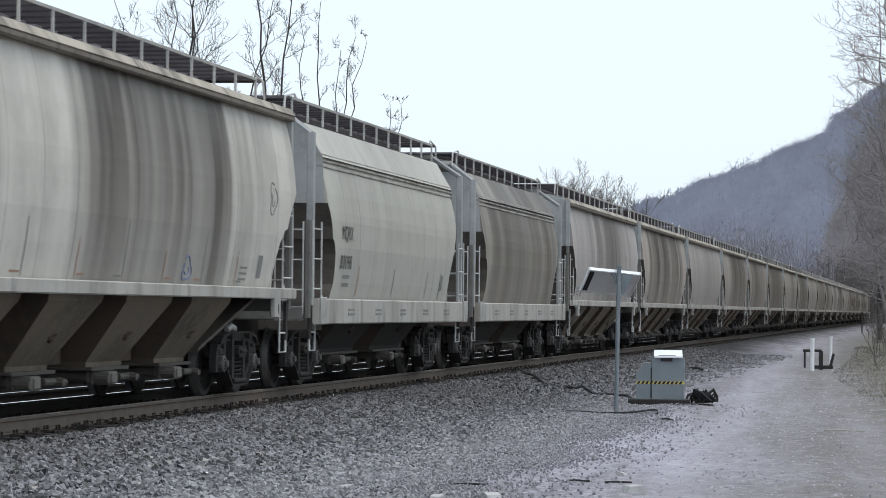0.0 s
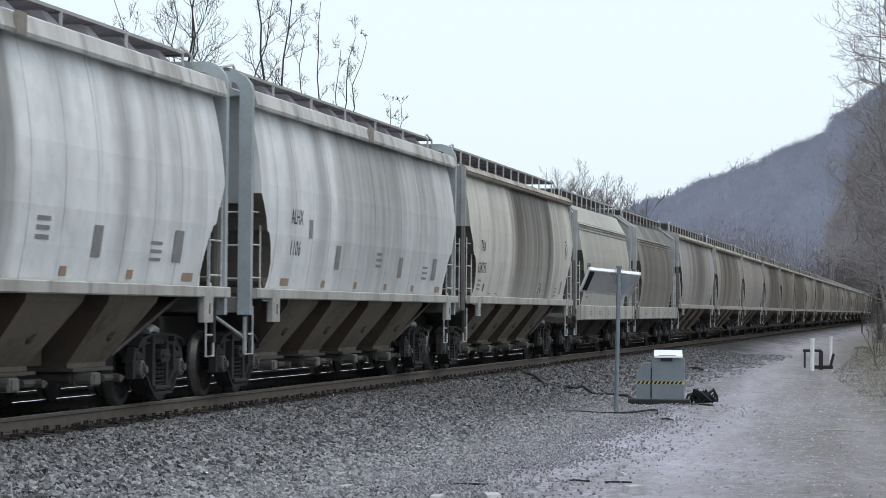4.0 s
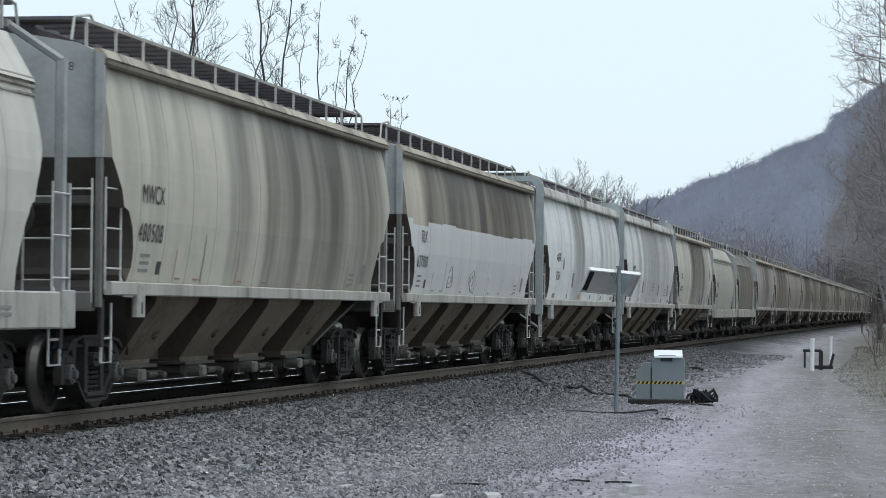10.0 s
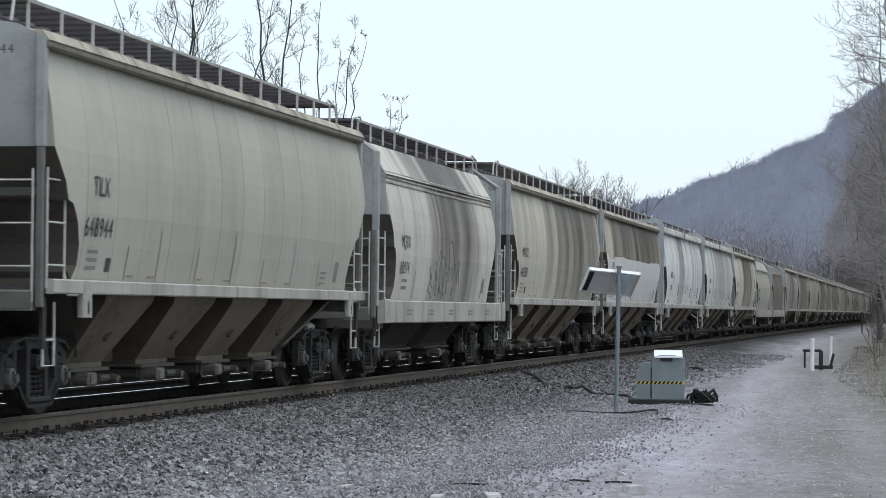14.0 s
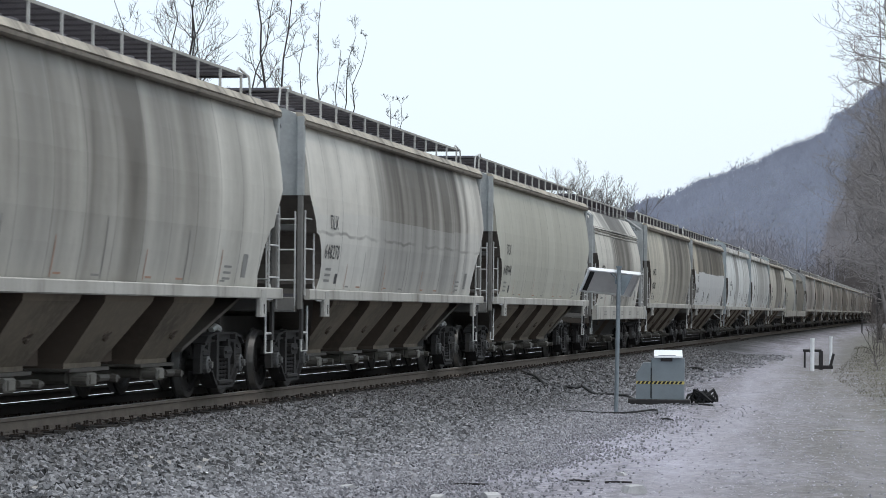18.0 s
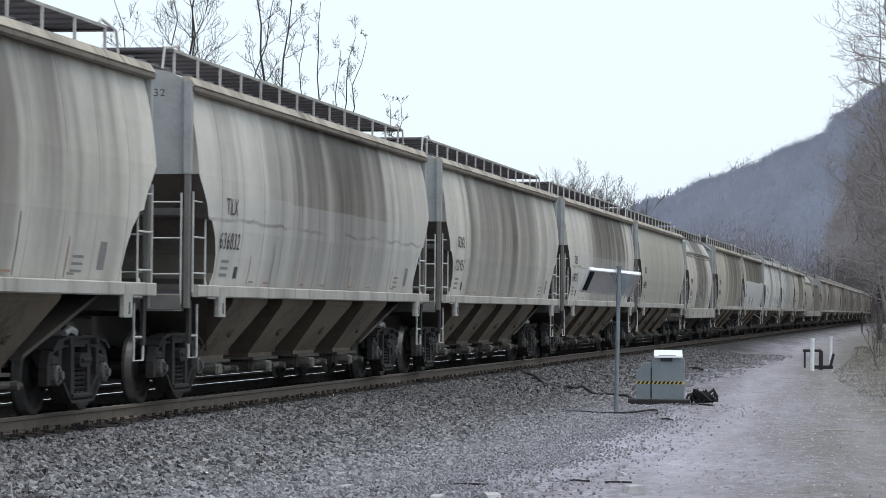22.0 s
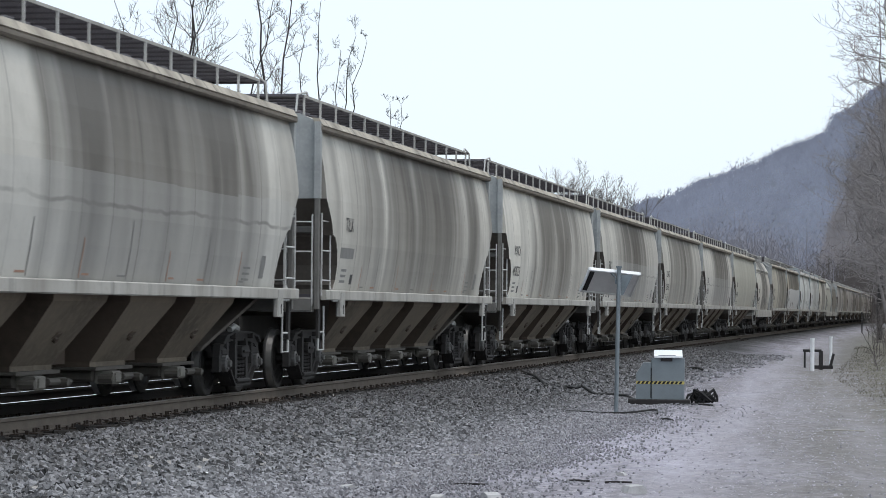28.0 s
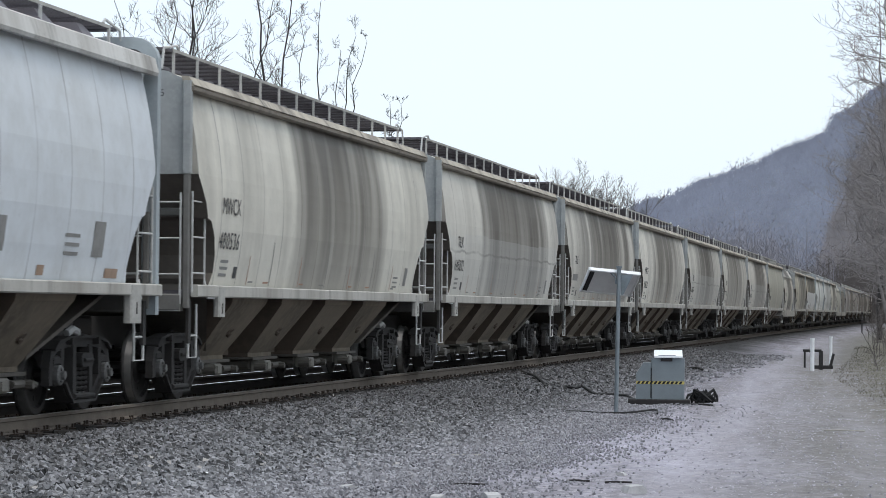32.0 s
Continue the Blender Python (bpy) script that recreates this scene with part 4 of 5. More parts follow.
    part("data_panel", side_patch(4.3, 4.5, 1.6, 1.9, 0, .006, xs), LETTER_GREY, car)
    for k in range(2):
        part("stencil_dash", side_patch(-4.6, -4.1, 1.6 + .13 * k, 1.66 + .13 * k, 0, .006, xs), LETTER_GREY, car)
    for cy in (-5.35, 5.35):
        bogie_parts(car, cy, BOGIE)
    return car
# ---- trees, woods, hill ----
BARK = plain("grey_brown_bark", (0.045, 0.040, 0.040), 0.9, 0, 0.5, 4, 0.5)
TWIG = plain("bare_twigs", (0.13, 0.118, 0.117), 0.9, 0, 0.4, 2)
TWIG_PALE = plain("pale_buds_and_twigs", (0.19, 0.178, 0.168), 0.9, 0, 0.4, 2)
# this paler twig colour carries the haze over the roadside trees
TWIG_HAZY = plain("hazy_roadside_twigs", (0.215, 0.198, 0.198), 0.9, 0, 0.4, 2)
TWIG_BROWN = plain("brown_brush", (0.115, 0.102, 0.098), 0.9, 0, 0.5, 1)


def limbs(start, way, length, radius, depth, rng, up, spread, out, kids=(3, 5)):
    """Grow one limb in bent steps and its side branches; out takes (a, b, ra, rb, depth)."""
    steps = (7, 6, 5, 3, 2)[min(depth, 4)]
    p, d, r = Vector(start), Vector(way).normalized(), radius
    marks = []
    for k in range(steps):
        j = (.09, .17, .22, .22, .25)[min(depth, 4)]
        d = (d + Vector((rng.gauss(0, j), rng.gauss(0, j), rng.gauss(0, j * .7) + up * .10))).normalized()
        q = p + d * (length / steps)
        r2 = max(0.005 if depth > 2 else 0.009, r * (0.90, 0.84, 0.78, 0.65, 0.6)[min(depth, 4)])
        out.append((p.copy(), q.copy(), r, r2, depth))
        p, r = q, r2
        marks.append((p.copy(), d.copy(), r))
    if depth >= 4 or length < 0.22:
        return
    n = rng.randint(*kids) + (3, 1, 2, 1)[depth]
    for k in range(n):
        i = rng.randint(2 if depth == 0 else 0, steps - 1)
        at, dd, rr = marks[i]
        side = Vector((rng.gauss(0, 1), rng.gauss(0, 1), rng.gauss(0.1, .5))).normalized()
        w = (dd * (1 - spread) + side * spread + Vector((0, 0, up * .25))).normalized()
        limbs(at, w, length * (rng.uniform(.26, .42) if depth == 0 else rng.uniform(.38, .62)), min(rr * rng.uniform(.4, .65), length * .011), depth + 1, rng, up, spread, out, kids)
    limbs(p, d, length * rng.uniform(.4, .55), r, depth + 1, rng, up, spread, out, kids)


def skin(segs, sides):
    g = Geo()
    for a, b, ra, rb, depth in segs:
        d = b - a
        if d.length < 1e-5:
            continue
        u = d.orthogonal().normalized()
        w = d.normalized().cross(u)
        pts = []
        for c, r in ((a, ra), (b, rb)):
            pts += [c + (u * math.cos(2 * math.pi * i / sides) + w * math.sin(2 * math.pi * i / sides)) * r for i in range(sides)]
        g.add(pts, [(i, (i + 1) % sides, sides + (i + 1) % sides, sides + i) for i in range(sides)])
    return g


def bare_tree(x, y, tall, seed, label, up=0.5, spread=0.55, kids=(3, 4), trunk=None, twig=None, sink=0.1, name="bare_tree", low=0.5, wood=None, stout=1.0):
    rng = random.Random(seed)
    out = []
    r = trunk or tall * 0.016
    z = ground_z(x, y)
    t = thing(name, label, "bush" if name == "bush" else "tree", "bushes on the verge" if name == "bush" else "bare trees", m=Matrix.Translation((x, y, z)))
    limbs((0, 0, -sink), (0, 0, 1), tall * low, r, 0, rng, up, spread, out, kids)
    k = tall / max(s[1].z for s in out)
    out = [(a * k, b * k, ra, rb, d) for a, b, ra, rb, d in out]
    part("trunk", skin([s for s in out if s[4] < 2], 6), wood or BARK, t, smooth=True)
    crown = part("crown", skin([(a, b, ra * stout, rb * stout, d) for a, b, ra, rb, d in out if d >= 2], 3), twig or TWIG, t)
    crown["kind"] = "stuff"
    return t


def bough(start, way, length, radius, rng, out, depth=2, curl=0.12):
    """One side branch that bends upwards, with twigs along it."""
    p, d = Vector(start), Vector(way).normalized()
    n = 6 if depth == 2 else 4 if depth == 3 else 3
    for k in range(n):
        d = (d + Vector((rng.gauss(0, .16), rng.gauss(0, .16), rng.gauss(curl, .12)))).normalized()
        q = p + d * (length / n)
        out.append((p.copy(), q.copy(), radius * (1 - k / n * .7), radius * (1 - (k + 1) / n * .7), depth))
        p = q
        if depth < 4 and k > 0:
            for _ in range(rng.choice((1, 1, 2))):
                side = Vector((rng.gauss(0, 1), rng.gauss(0, .7), rng.gauss(.3, .6))).normalized()
                bough(p, d * .55 + side * .75, length * rng.uniform(.4, .7) * (1 - .4 * k / n), max(.0085, radius * .5), rng, out, depth + 1, curl)


def stemmed_tree(x, y, stems, seed, label, lowest=0.6, lift=(0.25, 0.9), curl=0.12, twig=None, wood=None, bend=1.5, toward=0.0, count=(1, 2)):
    """A bare tree of one or more clear stems. Each stem: foot offset, lean of its tip, height, radius, reach of its side branches."""
    rng = random.Random(seed)
    out = []
    for foot, lean, tall, r, reach in stems:
        last = Vector((foot, rng.uniform(-.2, .2), -.2))
        steps = 16
        for k in range(1, steps + 1):
            u = k / steps
            q = Vector((foot + lean * u ** bend + rng.gauss(0, .075), last.y + rng.gauss(0, .05), tall * u))
            ra, rb = mixf(r, .012, ((k - 1) / steps) ** 1.3), mixf(r, .012, u ** 1.3)
            out.append((last.copy(), q.copy(), ra, rb, 0))
            last = q
            if u > lowest:
                for _ in range(rng.randint(*count)):
                    s = -1 if rng.random() < .5 + .5 * toward else 1
                    way = (s * rng.uniform(.45, 1.0), rng.gauss(0, .35), rng.uniform(*lift))
                    bough(q, way, reach * rng.uniform(.55, 1.1) * (1.25 - u * .6), rb * rng.uniform(.35, .6), rng, out, 2, curl)
    t = thing("bare_tree", label, "tree", "bare trees", m=Matrix.Translation((x, y, ground_z(x, y))))
    part("trunk", skin([s for s in out if s[4] < 2], 6), wood or BARK, t, smooth=True)
    crown = part("crown", skin([s for s in out if s[4] >= 2], 3), twig or BARK, t)
    crown["kind"] = "stuff"
    return t


def build_trees():
    far = "leafless dark tree standing behind the tracks"
    stemmed_tree(-14.6, 90.0, ((-.2, .9, 17.4, .10, 2.3), (-.1, -2.2, 14.4, .06, 1.8)), 3, far, .50, (.2, .8), count=(1, 3))
    stemmed_tree(-13.2, 88.0, ((.1, -.8, 15.2, .09, 2.1), (.1, 2.2, 13.8, .07, 1.6), (-.6, -.5, 14.8, .05, 1.3)), 12, far, .55, (.15, .8), count=(1, 2))
    stemmed_tree(-13.8, 100.0, ((.05, -.9, 17.6, .11, 1.5), (.1, .6, 17.4, .09, 1.4)), 5, far, .52, (.3, 1.1), bend=2.2, count=(1, 2))
    stemmed_tree(-13.9, 105.0, ((0, .1, 15.2, .055, 1.0), (.55, .25, 15.8, .07, 1.1)), 26, far, .60, (.8, 1.8), count=(1, 1))
    stemmed_tree(-13.8, 110.0, ((0, 1.1, 14.9, .06, 1.0), (.1, 1.6, 14.6, .055, .9), (-.05, .45, 14.3, .05, .9)), 28, far, .64, (.8, 1.8), bend=2.6, count=(1, 1))
    stemmed_tree(-12.6, 117.0, ((0, -.1, 12.3, .06, .8), (.15, .3, 12.2, .05, .7)), 9, far, .78, (.2, .9), .05, count=(1, 2))
    for k in range(14):
        bare_tree(-12.5 - 0.8 * (k % 3), 181 + 2.5 * k, 13.0 + 0.8 * math.sin(k * 2.1) - .03 * k, 40 + k, "leafless tree with a dense pale twiggy crown", 0.75, 0.5, (3, 5), twig=TWIG_PALE if k % 3 else TWIG, low=0.42, stout=1.5)
    road = "leafless tree with long drooping branches beside the road"
    for k, (x, y, h, reach) in enumerate(((10.0, 96, 16.5, 2.3), (9.6, 108, 13.5, 2.6), (10.2, 90, 15.8, 2.2), (9.3, 122, 12.0, 2.7), (9.8, 101, 16.0, 2.2), (9.2, 116, 15.0, 2.3), (9.4, 112, 17.5, 2.2))):
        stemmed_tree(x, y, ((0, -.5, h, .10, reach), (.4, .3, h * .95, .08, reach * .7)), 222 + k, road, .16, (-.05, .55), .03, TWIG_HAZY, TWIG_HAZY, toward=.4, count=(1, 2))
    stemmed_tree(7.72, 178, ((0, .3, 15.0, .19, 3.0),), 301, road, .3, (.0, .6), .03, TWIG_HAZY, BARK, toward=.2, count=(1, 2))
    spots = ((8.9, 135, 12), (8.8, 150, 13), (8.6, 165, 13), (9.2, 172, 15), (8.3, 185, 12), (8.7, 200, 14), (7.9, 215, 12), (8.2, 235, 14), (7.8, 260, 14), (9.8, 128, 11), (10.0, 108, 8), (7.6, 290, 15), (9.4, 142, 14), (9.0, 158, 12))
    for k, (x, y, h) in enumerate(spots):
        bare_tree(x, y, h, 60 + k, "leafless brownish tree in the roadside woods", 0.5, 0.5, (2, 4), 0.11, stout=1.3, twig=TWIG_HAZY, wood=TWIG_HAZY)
    shrubs = ((9.4, 80, 1.3), (9.1, 90, 1.7), (9.5, 100, 2.0), (8.9, 108, 1.8), (8.5, 126, 2.0), (8.2, 145, 2.2), (9.0, 118, 2.2), (9.7, 86, 1.5), (8.0, 160, 2.4))
    for k, (x, y, h) in enumerate(shrubs):
        bare_tree(x, y, h, 90 + k, "low leafless brown bush on the roadside verge", 0.5, 0.8, (5, 6), 0.02, twig=TWIG_BROWN, name="bush", low=0.3, wood=TWIG_BROWN)


def hill_material(name, a, b, c):
    net = Net(name)
    x, y, z = net.xyz("Object")
    n1 = net.noise(net.vec(net.math("MULTIPLY", x, 0.03), net.math("MULTIPLY", y, 0.004), net.math("MULTIPLY", z, 0.012)), 1.0, 5, 0.6)
    n2 = net.noise(net.vec(net.math("MULTIPLY", x, 0.25), net.math("MULTIPLY", y, 0.02), net.math("MULTIPLY", z, 0.06)), 1.0, 5, 0.7)
    col = net.mix(net.ramp(n1, 0.35, 0.65), a, b)
    col = net.mix(net.math("MULTIPLY", net.ramp(n2, 0.42, 0.7), 0.7), col, c)
    return net.done(col, 1.0, 0)


def ridge_z(u):
    """Height of the far ridge over the eye, by how far right it lies (0 to 1)."""
    return float(np.interp(u, (-.6, -.2, 0, .12, .30, .42, .53, .62, .76, .80, .9, 1.0, 1.3), (55, 86, 106, 116, 134, 139, 154, 161, 176, 188, 204, 220, 266)))


def build_hill():
    # distance haze is mixed into the hill's blue-grey base colours
    mat = hill_material("hazy_far_hill", (0.150, 0.168, 0.222), (0.125, 0.139, 0.182), (0.105, 0.116, 0.15))
    g, cols, rows = Geo(), 120, 26
    y0, y1 = 1500.0, 2450.0

    def spot(u, w):
        # u runs across, w from foot to ridge
        y = mixf(y0, y1, w)
        xa, xb = EYE[0] - 0.1067 * 2450, EYE[0] - 0.015 * 2450
        x = mixf(xa, xb, u)
        top = ridge_z(u) + 8 + 5 * noise.noise((u * 9, 0, 0))
        z = mixf(-8, top, w ** 0.8) + 6 * noise.noise((u * 14, w * 6, 4)) * w * (1 - w) * 4
        return x, y, z

    g.v = [spot(-.6 + 2.0 * i / cols, j / rows) for j in range(rows + 1) for i in range(cols + 1)]
    n = cols + 1
    g.f = [(j * n + i, j * n + i + 1, (j + 1) * n + i + 1, (j + 1) * n + i) for j in range(rows) for i in range(cols)]
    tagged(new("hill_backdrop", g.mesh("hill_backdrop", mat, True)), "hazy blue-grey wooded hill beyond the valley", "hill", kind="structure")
    rng = random.Random(4)
    t = Geo()
    for k in range(9000):
        w = 1 - .03 * rng.random() if k < 2200 else 1 - 0.85 * rng.random() ** 1.3
        u = rng.uniform(-.35, 1.35)
        x, y, z = spot(u, w)
        h = rng.uniform(4, 8) * (1.0 + 1.5 * max(0, noise.noise((u * 45, w, 0)))) * (1.6 if rng.random() < .08 else 1)
        for b in range(42 if k < 2200 else 16):
            # small clumps of twigs round the crown, leaning into the slope
            cx, up, r = x + rng.gauss(0, .27) * h, h * (.32 + abs(rng.gauss(0, .24))), h * (rng.uniform(.03, .065) if k < 2200 else rng.uniform(.06, .12))
            a = rng.uniform(-1.2, 1.2)
            t.add([(cx - .4 * r, y + .8 * up, z + up - r), (cx + .4 * r, y + .8 * up, z + up - .8 * r), (cx + 1.5 * r * math.sin(a), y + .8 * (up + r), z + up + 1.5 * r * math.cos(a))], [(0, 1, 2)])
    # haze is in these colours too, lifted to offset dimmer upright faces
    tree_mat = hill_material("hazy_far_trees", (0.25, 0.272, 0.345), (0.215, 0.232, 0.295), (0.175, 0.188, 0.24))
    me = bpy.data.meshes.new("hill_woods")
    me.from_pydata(t.v, [], t.f)
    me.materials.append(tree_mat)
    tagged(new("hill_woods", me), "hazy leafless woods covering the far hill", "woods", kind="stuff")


def build_woods():
    """A nearer wooded slope past the road's end: thin trunks and twigs without number."""
    rng = random.Random(12)
    t = Geo()
    for k in range(1500):
        y = rng.uniform(330, 620)
        x = EYE[0] - y * rng.uniform(-.02, .055)
        if x < 8 and y < 420:
            x = 8 + rng.random() * 8
        z = rail_z(y) - .5 + max(0, (x - 8)) * .25
        h = rng.uniform(8, 17) * (0.6 + 0.4 * smooth(-20, 10, x))
        t.add([(x - .14, y, z), (x + .14, y, z), (x + rng.uniform(-.8, .8), y, z + h)], [(0, 1, 2)])
        for b in range(16):
            zz = z + h * rng.uniform(.15, .95)
            s = rng.choice((-1, 1))
            r = rng.uniform(1.0, 3.2) * (1.15 - (zz - z) / h * .8)
            t.add([(x, y, zz), (x, y, zz + .09), (x + s * r, y + rng.uniform(-1, 1), zz + r * rng.uniform(.2, 1.1))], [(0, 1, 2)])
    me = bpy.data.meshes.new("roadside_woods")
    me.from_pydata(t.v, [], t.f)
    me.materials.append(TWIG_BROWN)
    tagged(new("roadside_woods", me), "brown leafless woods beyond the end of the road", "woods", kind="stuff")


def build_valley_woods():
    """Faint bare trees on the valley floor behind the far end of the train."""
    rng = random.Random(31)
    t = Geo()
    for k in range(130):
        y = rng.uniform(330, 430)
        x = EYE[0] - y * rng.gauss(.068, .012)
        z = rail_z(y) - 2
        h = rng.uniform(10, 17)
        t.add([(x - .12, y, z), (x + .12, y, z), (x + rng.uniform(-.6, .6), y, z + h)], [(0, 1, 2)])
        for b in range(130):
            # a round crown of short twigs
            a, zz, cx = rng.uniform(-1.2, 1.2), z + h * (.62 + rng.gauss(0, .16)), x + rng.gauss(0, .13) * h
            r = h * rng.uniform(.04, .11)
            t.add([(cx - .028, y, zz), (cx + .028, y, zz), (cx + math.sin(a) * r, y + rng.uniform(-1, 1), zz + math.cos(a) * r)], [(0, 1, 2)])
    me = bpy.data.meshes.new("valley_woods")
    me.from_pydata(t.v, [], t.f)
    # haze is put into the pale greys of these trees
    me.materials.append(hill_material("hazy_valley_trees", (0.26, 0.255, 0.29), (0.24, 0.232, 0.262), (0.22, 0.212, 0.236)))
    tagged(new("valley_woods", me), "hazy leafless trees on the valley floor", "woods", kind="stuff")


def build_slope():
    """A nearer brown wooded slope where the line bends away behind the roadside trees."""
    def spot(f, w):
        y = mixf(1150, 1420, w)
        rise = .088 * smooth(.058, .010, f) + .03 * smooth(.018, -.03, f)
        return EYE[0] - f * y, y, y * rise * w ** .7 + 6 * noise.noise((f * 300, w * 5, 1)) - 6

    g, n, rows = Geo(), 60, 14
    g.v = [spot(.056 - .1 * i / n, j / rows) for j in range(rows + 1) for i in range(n + 1)]
    g.f = [(j * (n + 1) + i, j * (n + 1) + i + 1, (j + 1) * (n + 1) + i + 1, (j + 1) * (n + 1) + i) for j in range(rows) for i in range(n)]
    # brown soil greyed by haze that is part of the colour
    soil = hill_material("hazy_slope_soil", (0.185, 0.18, 0.20), (0.165, 0.158, 0.172), (0.15, 0.143, 0.152))
    tagged(new("slope_backdrop", g.mesh("slope_backdrop", soil, True)), "brown leafless wooded slope before the far hill", "hill", kind="structure")
    rng = random.Random(8)
    t = Geo()
    for k in range(2600):
        x, y, z = spot(rng.uniform(-.02, .05), rng.random())
        h = rng.uniform(9, 20)
        t.add([(x - .15, y, z - 1), (x + .15, y, z - 1), (x + rng.uniform(-.5, .5), y + .4 * h, z + h)], [(0, 1, 2)])
        for b in range(16):
            a, zz = rng.uniform(-1.0, 1.0), z + h * rng.uniform(.1, .6)
            r = h * rng.uniform(.2, .42)
            t.add([(x - .12, y, zz), (x + .12, y, zz), (x + math.sin(a) * r, y + .5 * r, zz + math.cos(a) * r)], [(0, 1, 2)])
    me = bpy.data.meshes.new("slope_woods")
    me.from_pydata(t.v, [], t.f)
    # the trees' browns are paled for haze as well
    me.materials.append(hill_material("hazy_slope_trees", (0.25, 0.236, 0.25), (0.225, 0.21, 0.22), (0.20, 0.188, 0.194)))
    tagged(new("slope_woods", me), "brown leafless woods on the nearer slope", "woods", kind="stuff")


def build_grass():
    rng = random.Random(3)
    t = Geo()
    for k in range(3600):
        y = 34 + 110 * rng.random() ** 1.3
        x = road_edges(y)[1] + abs(rng.gauss(0, 1.6)) - .3
        if x > 13:
            continue
        z = ground_z(x, y)
        h, a = rng.uniform(.02, .09), rng.uniform(0, 6.28)
        dx, dy = math.cos(a) * h * .8, math.sin(a) * h * .8
        t.add([(x - .008, y, z - .01), (x + .008, y, z - .01), (x + dx, y + dy, z + h)], [(0, 1, 2)])
    me = bpy.data.meshes.new("dead_grass")
    me.from_pydata(t.v, [], t.f)
    me.materials.append(stone_material("dead_grass_blades", (0.13, 0.112, 0.085), (0.075, 0.07, 0.05)))
    tagged(new("dead_grass", me), "thin dead grass along the road edge", "grass", kind="stuff")


# ---- the trackside lubricator, its panel and litter ----
BOX = plain("grey_green_box_paint", (0.18, 0.212, 0.235), 0.5, 0, 0.2, 3)
LID = plain("bare_lid_metal", (0.80, 0.82, 0.84), 0.4, 0.0, 0.1, 3)
POLE = plain("galvanised_pole", (0.21, 0.245, 0.27), 0.5, 0.3, 0.3, 5)
FRAME = plain("aluminium_frame", (0.82, 0.84, 0.86), 0.4, 0.0, 0.08, 5)
BACK = plain("panel_backing", (0.55, 0.55, 0.53), 0.6, 0, 0.2, 3)
CELL = plain("solar_cells", (0.02, 0.025, 0.06), 0.25, 0, 0.2, 6)
RUBBER = plain("black_rubber", (0.014, 0.014, 0.015), 0.85, 0, 0.3, 8)
YELLOW = plain("yellow_band", (0.50, 0.42, 0.12), 0.6, 0, 0.2, 9)
WHITE_PIPE = plain("white_pipe", (0.74, 0.75, 0.77), 0.5, 0, 0.25, 4)
OLD_WOOD = plain("blackened_timber", (0.026, 0.024, 0.025), 0.9, 0, 0.4, 6)
PALE_STONE = plain("pale_stone", (0.46, 0.455, 0.46), 0.9, 0, 0.4, 9, 0.4)
PALE_WOOD = plain("weathered_pale_wood", (0.42, 0.40, 0.36), 0.85, 0, 0.3, 8)


def on_ground(x, y, turn=0.0, lift=0.0):
    return pose(x, y, ground_z(x, y) + lift, 0, 0, turn)


def build_lubricator():
    # turned to face the camera's corner of the road
    m = on_ground(5.84, 50.9, 6, 0.0)
    t = thing("lubricator_box", "grey-green steel rail lubricator box with a hazard stripe", "equipment box", m=m)
    part("plinth", Geo().box(-.58, .58, -.36, .40, -.10, .13, .02), OLD_WOOD, t, "dark timber plinth")
    part("cabinet", Geo().box(-.15, .47, -.30, .32, .13, .90, .015), BOX, t)
    side = Geo().extrude([(-.435, .13), (-.152, .13), (-.152, .81), (-.30, .81), (-.435, .60)], 1, -.30, .30)
    part("pump_housing", side, BOX, t)
    lid = part("lid", Geo().add([(-.10, -.34, .905), (.43, -.34, .905), (.43, .30, 1.02), (-.10, .30, 1.02), (-.10, -.34, .935), (.43, -.34, .935), (.43, .30, 1.05), (-.10, .30, 1.05)],
                          [(0, 1, 2, 3), (4, 5, 6, 7), (0, 1, 5, 4), (1, 2, 6, 5), (2, 3, 7, 6), (3, 0, 4, 7)]), LID, t, "bright bare metal lid")
    part("lid_support", Geo().box(-.02, .30, -.29, .24, .895, .955), BOX, t)
    part("lid_catch", Geo().box(.02, .24, -.325, -.30, .84, .90, .008), OLD_WOOD, t)
    part("door_gap", Geo().box(-.163, -.145, -.308, -.298, .15, .72), RUBBER, t)
    for k in range(11):
        x = -.42 + .078 * k
        strip = Geo().add([(x, -.306, .415), (x + .045, -.306, .415), (x + .075, -.306, .465), (x + .03, -.306, .465), (x, -.302, .415), (x + .045, -.302, .415), (x + .075, -.302, .465), (x + .03, -.302, .465)],
                          [(0, 1, 2, 3), (0, 1, 5, 4), (1, 2, 6, 5), (2, 3, 7, 6), (3, 0, 4, 7)])
        part("hazard_stripe", strip, RUBBER, t, "black slanted stripe")
    part("hazard_band", Geo().box(-.432, .468, -.3035, -.300, .412, .468), YELLOW, t, "yellow band")
    # crumpled black sheet beside it
    g = Geo()
    rng = random.Random(2)
    for k in range(26):
        a, b = rng.uniform(0, 6.28), rng.uniform(.05, .2)
        g.pipe([(b * math.cos(a + .5 * j) * (1 + .2 * j), b * math.sin(a + .5 * j), .02 + .26 * math.sin(j * .75) * rng.uniform(.5, 1)) for j in range(5)], rng.uniform(.012, .03), 5)
    heap = thing("hose_heap", "tangled heap of black rubber hose beside the box", "hose", m=on_ground(6.62, 51.4))
    part("hose", g, RUBBER, heap)


